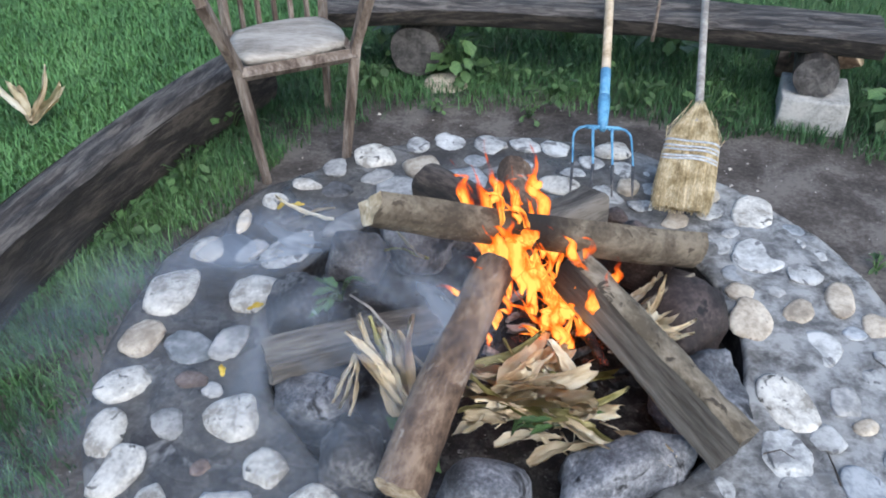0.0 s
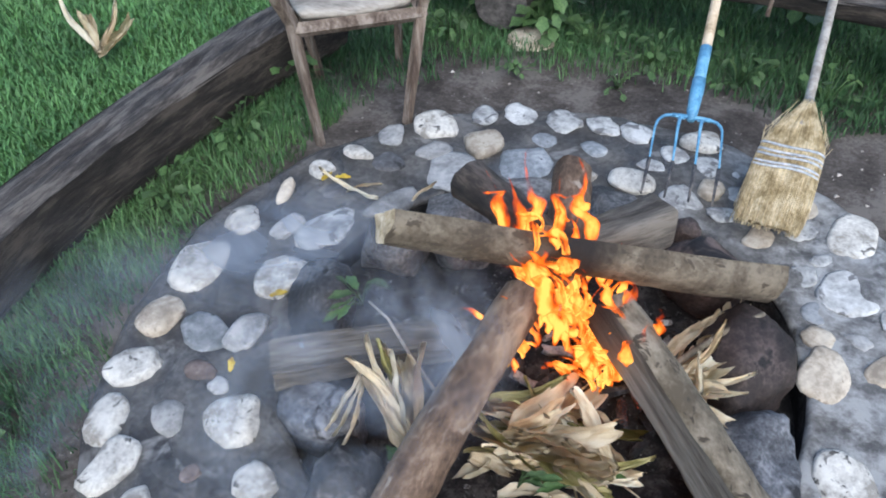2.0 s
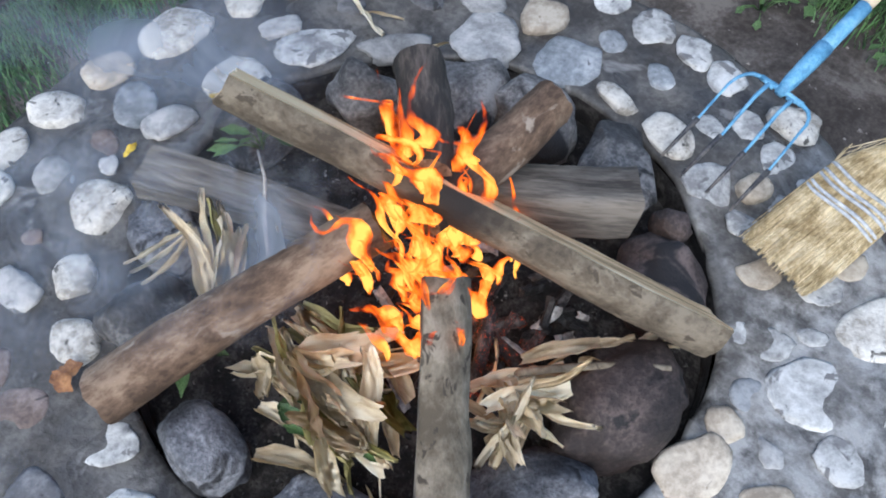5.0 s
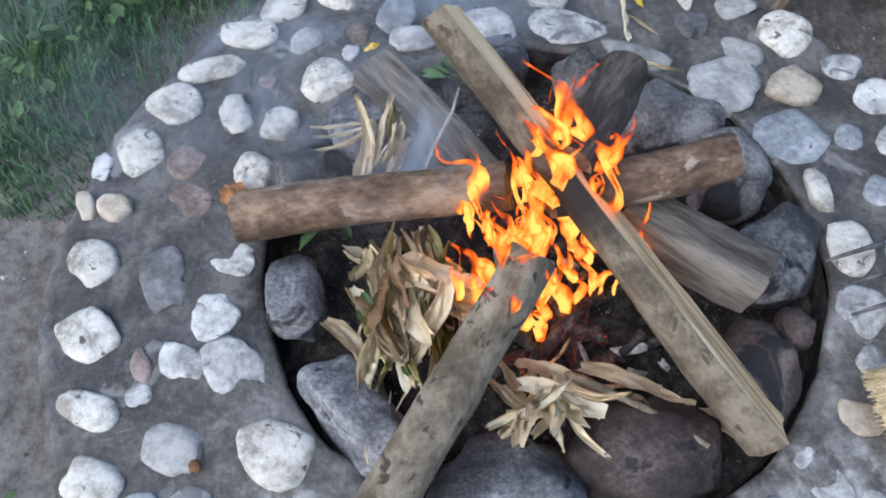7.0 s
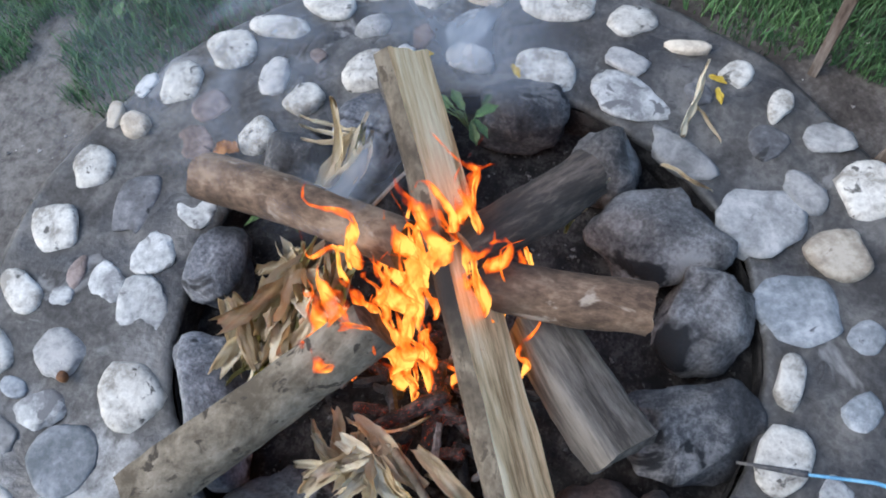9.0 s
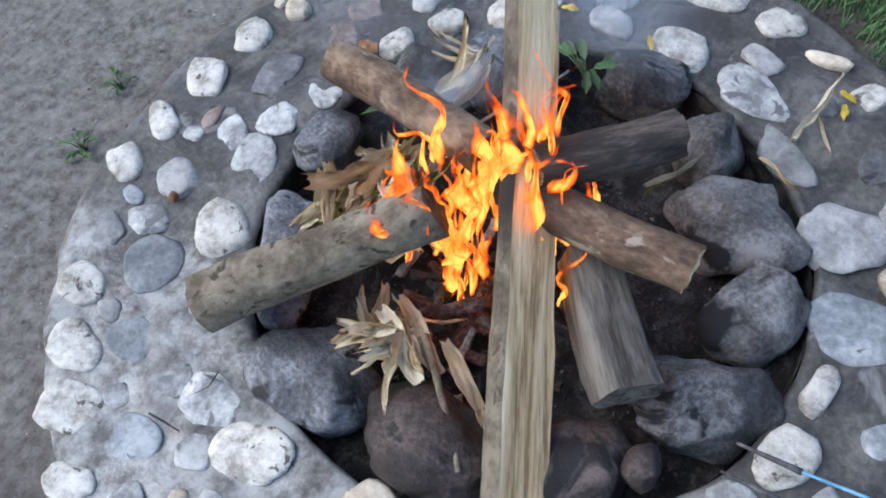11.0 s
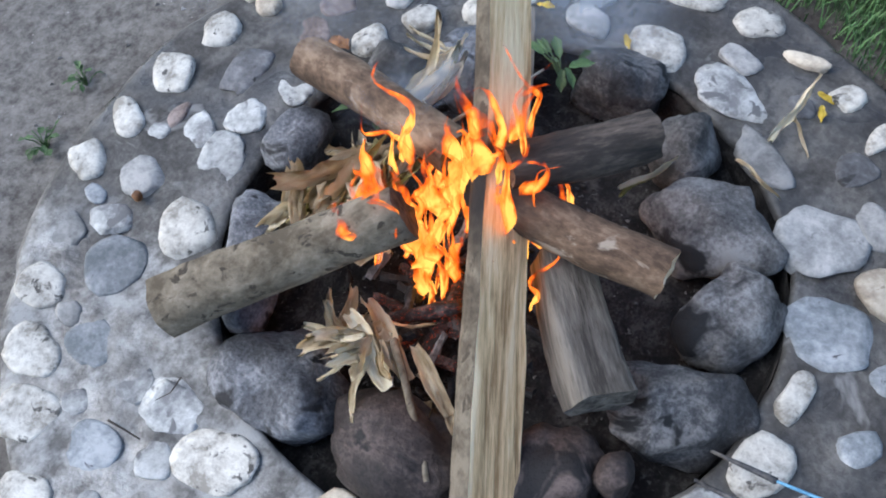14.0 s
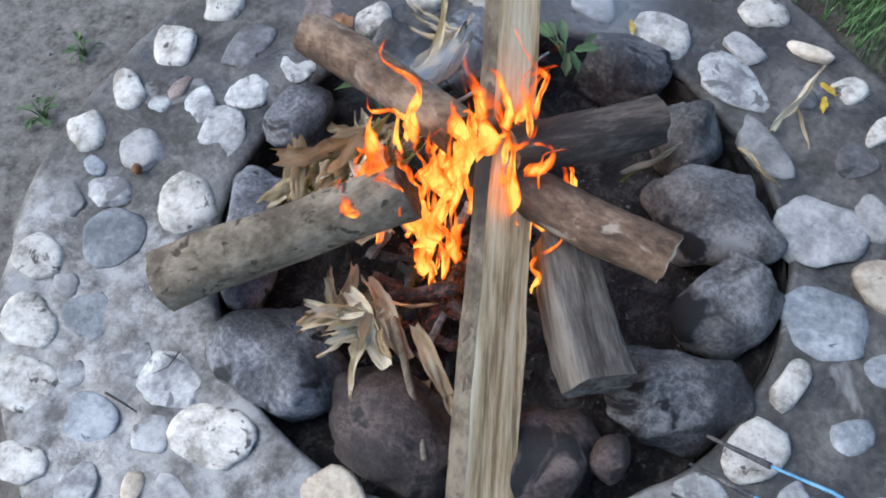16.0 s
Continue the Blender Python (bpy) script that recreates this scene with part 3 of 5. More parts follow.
# ---- the fire ring ----
def build_ring():
    ring = thing("fire_pit_ring", "round cement fire ring set with pale river cobbles", "fire pit", kind="structure")
    bm = bmesh.new()
    seg, cols = 220, 26
    prof = [(RIN + 0.004, -0.02), (RIN + 0.003, -0.012)]
    prof += [(RIN + 0.012 + (ROUT - RIN - 0.04) * i / cols, 0.0) for i in range(cols + 1)]
    prof += [(ROUT - 0.008, -0.012), (ROUT, -0.045), (ROUT + 0.012, -0.16)]
    loops = []
    for r, z in prof:
        loops.append([])
        for k in range(seg):
            w = 2 * math.pi * k / seg
            wob = 0.012 * n3((math.cos(w) * 4, math.sin(w) * 4, 0), 1.0, 2) + 0.008 * n3((math.cos(w) * 11, math.sin(w) * 11, 0), 1.0, 5)
            rr = r + wob * (1.0 if r > 1.05 or r < 0.72 else 0.4)
            g = max(0.0, min(1.0, (r - RIN) / (ROUT - RIN)))
            x, y = IX + (CX - IX) * g + rr * math.cos(w), IY + (CY - IY) * g + rr * math.sin(w)
            lift = 0.0 if z < -0.05 else 0.010 * n3((x, y, 0), 5, 1) + 0.006 * n3((x, y, 0), 16, 3)
            loops[-1].append(bm.verts.new((x, y, z + lift)))
    for a, b in zip(loops, loops[1:]):
        for k in range(seg):
            bm.faces.new((a[k], b[k], b[(k + 1) % seg], a[(k + 1) % seg]))
    bmesh.ops.recalc_face_normals(bm, faces=bm.faces)
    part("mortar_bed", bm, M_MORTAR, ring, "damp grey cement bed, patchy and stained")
    bm = bmesh.new()
    lip = []
    for r, z in ((RIN + 0.008, -0.30), (RIN + 0.002, -0.16), (RIN + 0.001, -0.08), (RIN + 0.003, -0.013)):
        lip.append([bm.verts.new((IX + (r + 0.006 * n3((math.cos(k * 0.0286) * 9, math.sin(k * 0.0286) * 9, z * 8), 1.0, 5)) * math.cos(2 * math.pi * k / seg),
                                  IY + (r + 0.006 * n3((math.cos(k * 0.0286) * 9, math.sin(k * 0.0286) * 9, z * 8), 1.0, 5)) * math.sin(2 * math.pi * k / seg), z)) for k in range(seg)])
    for a, b in zip(lip, lip[1:]):
        for k in range(seg):
            bm.faces.new((a[k], b[k], b[(k + 1) % seg], a[(k + 1) % seg]))
    part("inner_wall", bm, M_EARTH, ring, "soot-black inner wall of the pit")
    bm = bmesh.new()
    rows = [[bm.verts.new((IX + (RIN + 0.02) * i / 24 * math.cos(2 * math.pi * k / 90), IY + (RIN + 0.02) * i / 24 * math.sin(2 * math.pi * k / 90), 0)) for k in range(90)] for i in range(1, 25)]
    c = bm.verts.new((IX, IY, 0))
    for k in range(90):
        bm.faces.new((c, rows[0][k], rows[0][(k + 1) % 90]))
    for a, b in zip(rows, rows[1:]):
        for k in range(90):
            bm.faces.new((a[k], b[k], b[(k + 1) % 90], a[(k + 1) % 90]))
    for v in bm.verts:
        r = math.hypot(v.co.x - IX, v.co.y - IY)
        v.co.z = -0.105 + 0.03 * n3(v.co, 5, 3) + 0.012 * n3(v.co, 22, 6) + 0.045 * max(0, 1 - r / 0.3)
    part("pit_floor", bm, M_EARTH, ring, "black earth and ash on the pit floor")
    return ring


RING = build_ring()
COUNT = [0]


def cobble(x, y, a, b, turn, kind):
    """One river stone set in the cement: half-lengths a and b, long axis turned by degrees."""
    COUNT[0] += 1
    s = COUNT[0] * 1.37
    rnd = random.Random(COUNT[0])
    low = {"l": 0.45, "g": 0.75, "b": 0.5, "d": 0.5, "r": 0.5}.get(kind, 1.0) * (0.5 if x > 0.45 else 1.0)
    c = 0.028 * low + 0.09 * b * low
    bm = lump(a * 0.99, b * 0.99, c, s, 3, 0.20 if kind in "gl" else 0.13, rnd.uniform(0.76, 0.95), 2)
    for v in bm.verts:
        if v.co.z > 0:
            v.co.z = c * 0.85 * (1 - math.exp(-1.9 * v.co.z / c))
    part("cobble", bm, M_STONE[kind], RING, m=pose(x, y, -0.002, rnd.uniform(-3, 3), rnd.uniform(-3, 3), turn))


BOULDERS = [0]


def boulder(x, y, a, b, turn, kind, top=0.072):
    """A fire-blackened boulder lining the pit; it leans in a little."""
    BOULDERS[0] += 1
    s = BOULDERS[0] * 2.91 + 40
    words = {"b": "sooty blue-grey rounded boulder lining the pit", "g": "grey boulder with black soot stains lining the pit",
             "d": "dark soot-blackened boulder lining the pit", "r": "brown scorched rounded boulder lining the pit"}[kind]
    c = 0.095 if a > 0.06 else 0.05
    bm = lump(a * 1.05, b * 1.05, c, s, 4, 0.15, 0.80, 7)
    ob = part("boulder", bm, M_SOOT[kind], m=pose(x, y, top - c * 0.93, 0, 0, turn))
    tagged(ob, words, "boulder", "boulders lining the fire pit")


cobble(-1.000, 0.150, 0.106, 0.073, 98, "w")
cobble(-0.985, -0.237, 0.076, 0.063, -149, "w")
cobble(-1.008, -0.067, 0.069, 0.058, 84, "t")
cobble(-0.954, -0.398, 0.081, 0.051, 93, "w")
cobble(-0.876, -0.509, 0.079, 0.060, 73, "w")
cobble(-0.756, -0.623, 0.098, 0.046, 90, "w")
cobble(-0.652, -0.734, 0.081, 0.065, -143, "w")
cobble(-0.810, -0.351, 0.052, 0.041, 145, "g")
cobble(-0.583, -0.578, 0.071, 0.046, -178, "g")
cobble(-0.680, -0.476, 0.028, 0.022, 59, "r")
cobble(-0.518, -0.463, 0.058, 0.053, 151, "w")
cobble(-0.647, -0.316, 0.077, 0.071, -149, "w")
cobble(-0.753, -0.057, 0.066, 0.048, 79, "g")
cobble(-0.746, 0.160, 0.092, 0.067, 92, "w")
cobble(-0.700, 0.388, 0.120, 0.078, 69, "l")
cobble(-0.823, 0.361, 0.064, 0.041, 68, "g")
cobble(-0.965, 0.346, 0.078, 0.056, 105, "w")
cobble(-0.896, 0.514, 0.066, 0.022, 94, "t")
cobble(-0.824, 0.648, 0.049, 0.046, 154, "w")
cobble(-0.740, 0.760, 0.057, 0.033, 171, "w")
cobble(-0.623, 0.739, 0.055, 0.050, 147, "d")
cobble(-0.746, 0.557, 0.042, 0.036, 89, "d")
cobble(-0.660, 0.883, 0.065, 0.049, 84, "g")
cobble(-0.533, 0.984, 0.082, 0.075, 131, "w")
cobble(-0.545, 0.542, 0.096, 0.045, 62, "g")
cobble(-0.502, 0.837, 0.062, 0.048, -146, "g")
cobble(-0.390, 0.738, 0.108, 0.093, -169, "g")
cobble(-0.348, 0.923, 0.074, 0.067, 125, "t")
cobble(-0.386, 1.086, 0.059, 0.043, 79, "l")
cobble(-0.259, 1.118, 0.065, 0.054, 133, "l")
cobble(-0.149, 0.990, 0.047, 0.039, 144, "b")
cobble(-0.185, 0.851, 0.093, 0.088, 113, "b")
cobble(-0.101, 1.112, 0.071, 0.062, 124, "l")
cobble(-0.011, 0.835, 0.061, 0.033, 179, "w")
cobble(0.023, 0.979, 0.050, 0.037, 154, "b")
cobble(0.038, 1.118, 0.062, 0.049, 121, "l")
cobble(0.165, 0.832, 0.080, 0.057, 173, "w")
cobble(0.211, 0.939, 0.056, 0.031, 162, "l")
cobble(0.154, 1.103, 0.066, 0.046, 151, "l")
cobble(0.313, 0.789, 0.072, 0.055, 119, "l")
cobble(0.283, 1.008, 0.053, 0.042, 113, "l")
cobble(-0.386, -0.549, 0.064, 0.054, -174, "w")
cobble(-0.505, -0.830, 0.070, 0.059, -166, "w")
cobble(-0.350, -0.899, 0.048, 0.038, -143, "t")
cobble(-0.365, -0.968, 0.042, 0.022, -173, "t")
cobble(-0.485, -0.924, 0.051, 0.034, 171, "l")
cobble(-0.325, -0.710, 0.058, 0.048, -135, "r")
cobble(-0.190, -0.952, 0.076, 0.060, -153, "w")
cobble(-0.007, -0.963, 0.075, 0.061, -145, "w")
cobble(0.184, -0.954, 0.072, 0.040, 61, "w")
cobble(-0.106, -0.781, 0.091, 0.055, -175, "d")
cobble(0.102, -0.840, 0.049, 0.029, -173, "r")
cobble(0.113, -0.757, 0.060, 0.049, 50, "l")
cobble(0.011, -0.672, 0.064, 0.056, -153, "l")
cobble(0.153, -0.639, 0.081, 0.063, -161, "l")
cobble(0.364, -0.563, 0.098, 0.070, -138, "w")
cobble(0.311, -0.778, 0.072, 0.056, 59, "g")
cobble(0.341, -0.947, 0.071, 0.053, 57, "w")
cobble(-0.130, -0.612, 0.055, 0.047, -138, "l")
cobble(0.521, -0.849, 0.069, 0.050, 72, "g")
cobble(0.674, -0.767, 0.074, 0.054, 94, "w")
cobble(0.799, -0.658, 0.082, 0.060, 79, "w")
cobble(0.910, -0.547, 0.083, 0.064, 105, "w")
cobble(1.027, -0.416, 0.063, 0.045, 103, "w")
cobble(0.532, -0.655, 0.084, 0.081, 66, "b")
cobble(0.702, -0.548, 0.074, 0.057, 83, "b")
cobble(0.720, -0.276, 0.080, 0.066, 87, "l")
cobble(0.881, -0.365, 0.068, 0.057, 89, "b")
cobble(0.760, -0.115, 0.093, 0.070, 111, "w")
cobble(0.725, -0.388, 0.056, 0.045, 78, "l")
cobble(0.519, -0.480, 0.049, 0.039, 69, "l")
cobble(-0.452, -0.713, 0.056, 0.046, 149, "r")
cobble(-0.807, -0.205, 0.048, 0.032, 178, "r")
cobble(-0.732, -0.242, 0.034, 0.027, 162, "g")
cobble(-0.865, -0.086, 0.080, 0.062, 155, "b")
cobble(0.727, 0.194, 0.090, 0.065, 73, "t")
cobble(0.884, 0.093, 0.076, 0.056, 64, "l")
cobble(0.901, -0.089, 0.070, 0.042, 75, "g")
cobble(0.990, 0.300, 0.086, 0.043, 78, "t")
cobble(0.925, 0.443, 0.073, 0.052, 67, "l")
cobble(0.824, 0.743, 0.105, 0.070, 76, "w")
cobble(0.796, 0.498, 0.097, 0.077, 58, "l")
cobble(0.367, 1.101, 0.076, 0.062, -159, "w")


def fill_stones():
    """Smaller flush stones between the large ones, thickest on the limy side."""
    rnd = random.Random(17)
    placed = [(o.location.x, o.location.y, max(o.dimensions.x, o.dimensions.y) / 2) for o in RING.children if o.name.startswith("cobble")]
    done = 0
    for _ in range(4000):
        r, w = rnd.uniform(RIN + 0.05, ROUT - 0.06), rnd.uniform(0, 6.2832)
        x, y, a = CX + r * math.cos(w), CY + r * math.sin(w), rnd.uniform(0.032, 0.066)
        if math.hypot(x - IX, y - IY) < RIN + a:
            continue
        if x < 0.15 and (rnd.random() > 0.12 or a > 0.042):
            continue
        if all(math.hypot(x - px, y - py) > 0.88 * (a + pa) for px, py, pa in placed):
            placed.append((x, y, a))
            cobble(x, y, a, a * rnd.uniform(0.62, 0.95), rnd.uniform(0, 180), rnd.choice("lllbgt" if x > 0.15 else "dgr"))
            done += 1
        if done > 34:
            break


fill_stones()
boulder(0.553, -0.110, 0.148, 0.115, 75, "b")
boulder(0.525, 0.200, 0.165, 0.128, 85, "r")
boulder(0.405, 0.490, 0.112, 0.095, 150, "r")
boulder(0.140, 0.638, 0.148, 0.112, 120, "d")
boulder(-0.124, 0.645, 0.130, 0.098, 165, "g", 0.06)
boulder(-0.303, 0.520, 0.146, 0.122, 120, "g")
boulder(-0.485, 0.367, 0.105, 0.085, 175, "g", 0.08)
boulder(-0.610, 0.115, 0.122, 0.094, 100, "d")
boulder(0.345, 0.594, 0.049, 0.042, 15, "r")
boulder(-0.450, -0.250, 0.113, 0.086, 179, "b")
boulder(-0.325, -0.395, 0.105, 0.072, 100, "d")
boulder(0.020, -0.485, 0.108, 0.078, 178, "b")
boulder(0.335, -0.375, 0.170, 0.088, 28, "b")


# ---- firewood ----
def by_material(bm, root, names, mats):
    """Splits a log's bmesh into its differently looking parts."""
    for k in sorted({f.material_index for f in bm.faces}):
        c = bm.copy()
        bmesh.ops.delete(c, geom=[f for f in c.faces if f.material_index != k], context="FACES")
        for f in c.faces:
            f.material_index = 0
        if k == 2:
            mid = sum(v.co.x for v in c.verts) / len(c.verts)
            far = c.copy()
            bmesh.ops.delete(c, geom=[f for f in c.faces if f.calc_center_median().x > mid], context="FACES")
            bmesh.ops.delete(far, geom=[f for f in far.faces if f.calc_center_median().x <= mid], context="FACES")
            part(names[k], far, mats[min(3, len(mats) - 1)], root, smooth=False)
        ob = part(names[k], c, mats[k], root, smooth=k != 2)
        if k == 1:
            ob["label"] = "pale split face with long grain"
    bm.free()


def firewood(p0, p1, r0, r1, label, mats, seed, cut=None, roll=0.0, bow=0.01, square=1.0, knots=0.06, group="firewood in the pit", name="log", sides=24):
    length = (Vector(p1) - Vector(p0)).length
    bm = swept(length, lambda u: r0 + (r1 - r0) * u, seed, cut=cut, bow=bow, square=square, knots=knots, sides=sides, rings=36)
    root = thing(name, label, "firewood", group, along(p0, p1, roll))
    by_material(bm, root, ("bark" if square == 1.0 else "side", "split_face", "cut_end"), mats)
    return root


firewood((-0.174, -0.566, 0.105), (-0.010, 0.020, 0.285), 0.060, 0.053, "thick brown log with peeling bark leaning into the fire", [M_BARK_A, M_SPLIT, M_SPLIT, M_CHAR], 3.1)
firewood((0.556, -0.388, 0.115), (0.165, 0.000, 0.300), 0.076, 0.068, "thick grey-barked split log leaning on the ring's edge", [M_BARK_B, M_GREYWOOD_B, M_GREYWOOD, M_CHAR], 5.7, bow=-0.008, cut=0.32, roll=-88)
firewood((-0.312, -0.051, 0.505), (0.566, 0.446, 0.078), 0.058, 0.072, "long split log, bark on one side, pale wood on the other", [M_BARK_C, M_SPLIT_C, M_SPLIT], 9.2, cut=0.25, roll=-47, bow=0.012)
firewood((0.013, 0.512, 0.265), (0.040, 0.090, 0.285), 0.054, 0.050, "short brown log with a sawn end across the pit", [M_BARK_D, M_CHAR, M_SPLIT, M_CHAR], 12.4)
firewood((0.267, 0.515, 0.140), (0.030, 0.295, 0.165), 0.064, 0.058, "square split billet of weathered grey wood", [M_GREYWOOD, M_GREYWOOD, M_GREYWOOD, M_CHAR], 15.3, square=0.34, knots=0.03, name="billet", roll=12)
firewood((-0.235, 0.345, 0.315), (0.00, 0.14, 0.33), 0.056, 0.050, "dark scorched log with a sawn end", [M_CHAR, M_CHAR, M_BARK_BROWN], 18.8)
firewood((-0.585, -0.200, 0.100), (-0.15, 0.03, 0.080), 0.058, 0.05, "flat grey board with charred inner end", [M_GREYWOOD, M_GREYWOOD, M_GREYWOOD, M_CHAR], 21.5, square=0.45, knots=0.03, cut=0.35, name="board")

# ---- flames and embers ----
def tongue(bm, glow, base, height, width, seed, lean=(0.0, 0.0)):
    """One flat licking flame, narrow at the root, pointed at the top, that wavers as it rises."""
    rings, sides = 18, 12
    turn = seed * 2.3
    loops = []
    for i in range(rings + 1):
        u = i / rings
        r = width * (0.12 + 0.88 * math.sin(math.pi * min(1.0, u * 1.25 + 0.02)) ** 0.9 if u < 0.4 else (1 - (u - 0.4) / 0.6) ** 1.15) + 0.0006
        s = height * 0.32 * u
        sway = Vector((n3((u * 2.6, seed, 0), 1.3, seed) * s + lean[0] * u * u, n3((u * 2.6, seed, 5), 1.3, seed + 4) * s + lean[1] * u * u, height * u))
        loop = []
        for k in range(sides):
            w = 2 * math.pi * k / sides
            px, py = r * 1.25 * math.cos(w), r * 0.35 * math.sin(w)
            rip = 1 + 0.7 * n3((u * 6, math.cos(w), math.sin(w)), 1.1, seed + 9)
            px, py = px * rip, py * rip
            a = turn + 1.6 * u
            q = Vector((px * math.cos(a) - py * math.sin(a), px * math.sin(a) + py * math.cos(a), 0))
            v = bm.verts.new(Vector(base) + sway + q)
            core = 0.30 + 0.70 * abs(math.sin(w))
            v[glow] = (0.50 + 2.2 * u if u < 0.22 else 1.14 - 0.95 * u) * core
            loop.append(v)
        loops.append(loop)
    for a, b in zip(loops, loops[1:]):
        for k in range(sides):
            bm.faces.new((a[k], a[(k + 1) % sides], b[(k + 1) % sides], b[k]))


def build_fire():
    """Tongues of flame rising from the gaps between the logs."""
    o = Vector((0.06, 0.06, -0.06))
    fire = thing("fire", "bright orange flames licking round the stacked logs", "fire", m=Matrix.Translation(o))
    rnd = random.Random(12)
    heads = [((0.12, 0.03, 0.13), 0.27, 0.023, 12), ((0.06, 0.19, 0.19), 0.24, 0.022, 12), ((0.16, 0.06, -0.01), 0.22, 0.019, 12), ((-0.03, -0.02, 0.08), 0.18, 0.016, 7),
             ((0.03, 0.10, 0.20), 0.24, 0.022, 8), ((0.18, -0.03, 0.12), 0.18, 0.018, 7), ((-0.02, 0.27, 0.10), 0.16, 0.015, 5), ((0.10, 0.20, 0.03), 0.18, 0.017, 8), ((0.20, -0.08, 0.20), 0.20, 0.020, 8),
             ((-0.04, 0.12, 0.27), 0.26, 0.022, 9), ((0.05, 0.14, 0.33), 0.24, 0.020, 8), ((0.14, 0.24, 0.10), 0.24, 0.018, 8), ((0.10, -0.06, 0.22), 0.24, 0.020, 5)]
    for at_, high, wide, count in heads:
        for k in range(count):
            bm = bmesh.new()
            glow = bm.verts.layers.float.new("glow")
            b = Vector(at_) + Vector((rnd.gauss(0, 0.038), rnd.gauss(0, 0.038), rnd.uniform(-0.06, 0.09))) - o
            tongue(bm, glow, b, high * rnd.uniform(0.3, 1.1), wide * rnd.uniform(0.3, 1.2), rnd.uniform(0, 50), (rnd.uniform(-0.10, 0.02), rnd.uniform(-0.07, 0.02)))
            part("flame", bm, M_FLAME, fire)
    return fire


build_fire()


def build_coals():
    rnd = random.Random(5)
    for k in range(95):
        r, w = 0.27 * rnd.random() ** 0.6, rnd.uniform(0, 6.283)
        x, y = 0.19 + r * math.cos(w), 0.09 + r * math.sin(w)
        hot = r < 0.15 and rnd.random() < 0.4
        ln = rnd.uniform(0.012, 0.045)
        bm = swept(ln * 2, lambda u: 0.006 + ln * 0.16, k * 1.7, sides=7, rings=5, knots=0.25)
        bm.transform(Matrix.Translation((-ln, 0, 0)))
        ob = part("charcoal", bm, M_EMBER if hot else (M_COAL if rnd.random() < 0.85 else M_ASH), m=pose(x, y, -0.065 + 0.05 * max(0, 1 - r / 0.25) + rnd.uniform(-0.01, 0.03), rnd.uniform(-40, 40), rnd.uniform(-35, 35), rnd.uniform(0, 360)), smooth=False)
        for p in ob.data.polygons:
            p.material_index = 0
        tagged(ob, "glowing ember with ash on it" if hot else "black broken charcoal on the pit floor", "charcoal", "charcoal under the fire")
    for p0, p1, r0 in (((0.30, -0.01, -0.02), (0.20, 0.14, 0.05), 0.016), ((0.33, 0.12, -0.03), (0.12, 0.10, 0.02), 0.018), ((0.25, 0.20, -0.03), (0.16, 0.02, 0.03), 0.014)):
        bm = swept((Vector(p1) - Vector(p0)).length, lambda u: r0, r0 * 900, sides=12, rings=22, knots=0.16)
        for f in bm.faces:
            f.material_index = 0
        tagged(part("burnt_stick", bm, M_EMBER, m=along(p0, p1)), "burnt stick, cracked and ash-white, still glowing", "firewood", "burnt sticks under the fire")
    verts, faces = [], []
    for k in range(2600):
        r, w = (RIN - 0.03) * rnd.random() ** 0.55, rnd.uniform(0, 6.283)
        p = Vector((IX + r * math.cos(w), IY + r * math.sin(w), 0))
        p.z = -0.100 + 0.03 * n3(p, 5, 3) + 0.012 * n3(p, 22, 6) + 0.045 * max(0, 1 - r / 0.3)
        s = rnd.uniform(0.003, 0.009)
        i = len(verts)
        verts += [p + Vector((rnd.uniform(-s, s), rnd.uniform(-s, s), rnd.uniform(-s * 0.2, s))) for _ in range(5)]
        faces += [(i, i + 1, i + 2), (i, i + 2, i + 3), (i, i + 3, i + 1), (i + 4, i + 2, i + 1), (i + 4, i + 3, i + 2), (i + 4, i + 1, i + 3)]
    me = bpy.data.meshes.new("cinders")
    me.from_pydata(verts, [], faces)
    me.materials.append(M_CINDER)
    tagged(new("cinders", me), "loose black cinders and grit on the pit floor", "cinders", kind="stuff")


M_CINDER = surface("cinder", (0.008, 0.008, 0.008), (0.03, 0.029, 0.028), (0.20, 0.19, 0.18), 30, 120, 0.9, 0.3, vary=0.7, island=True)
build_coals()


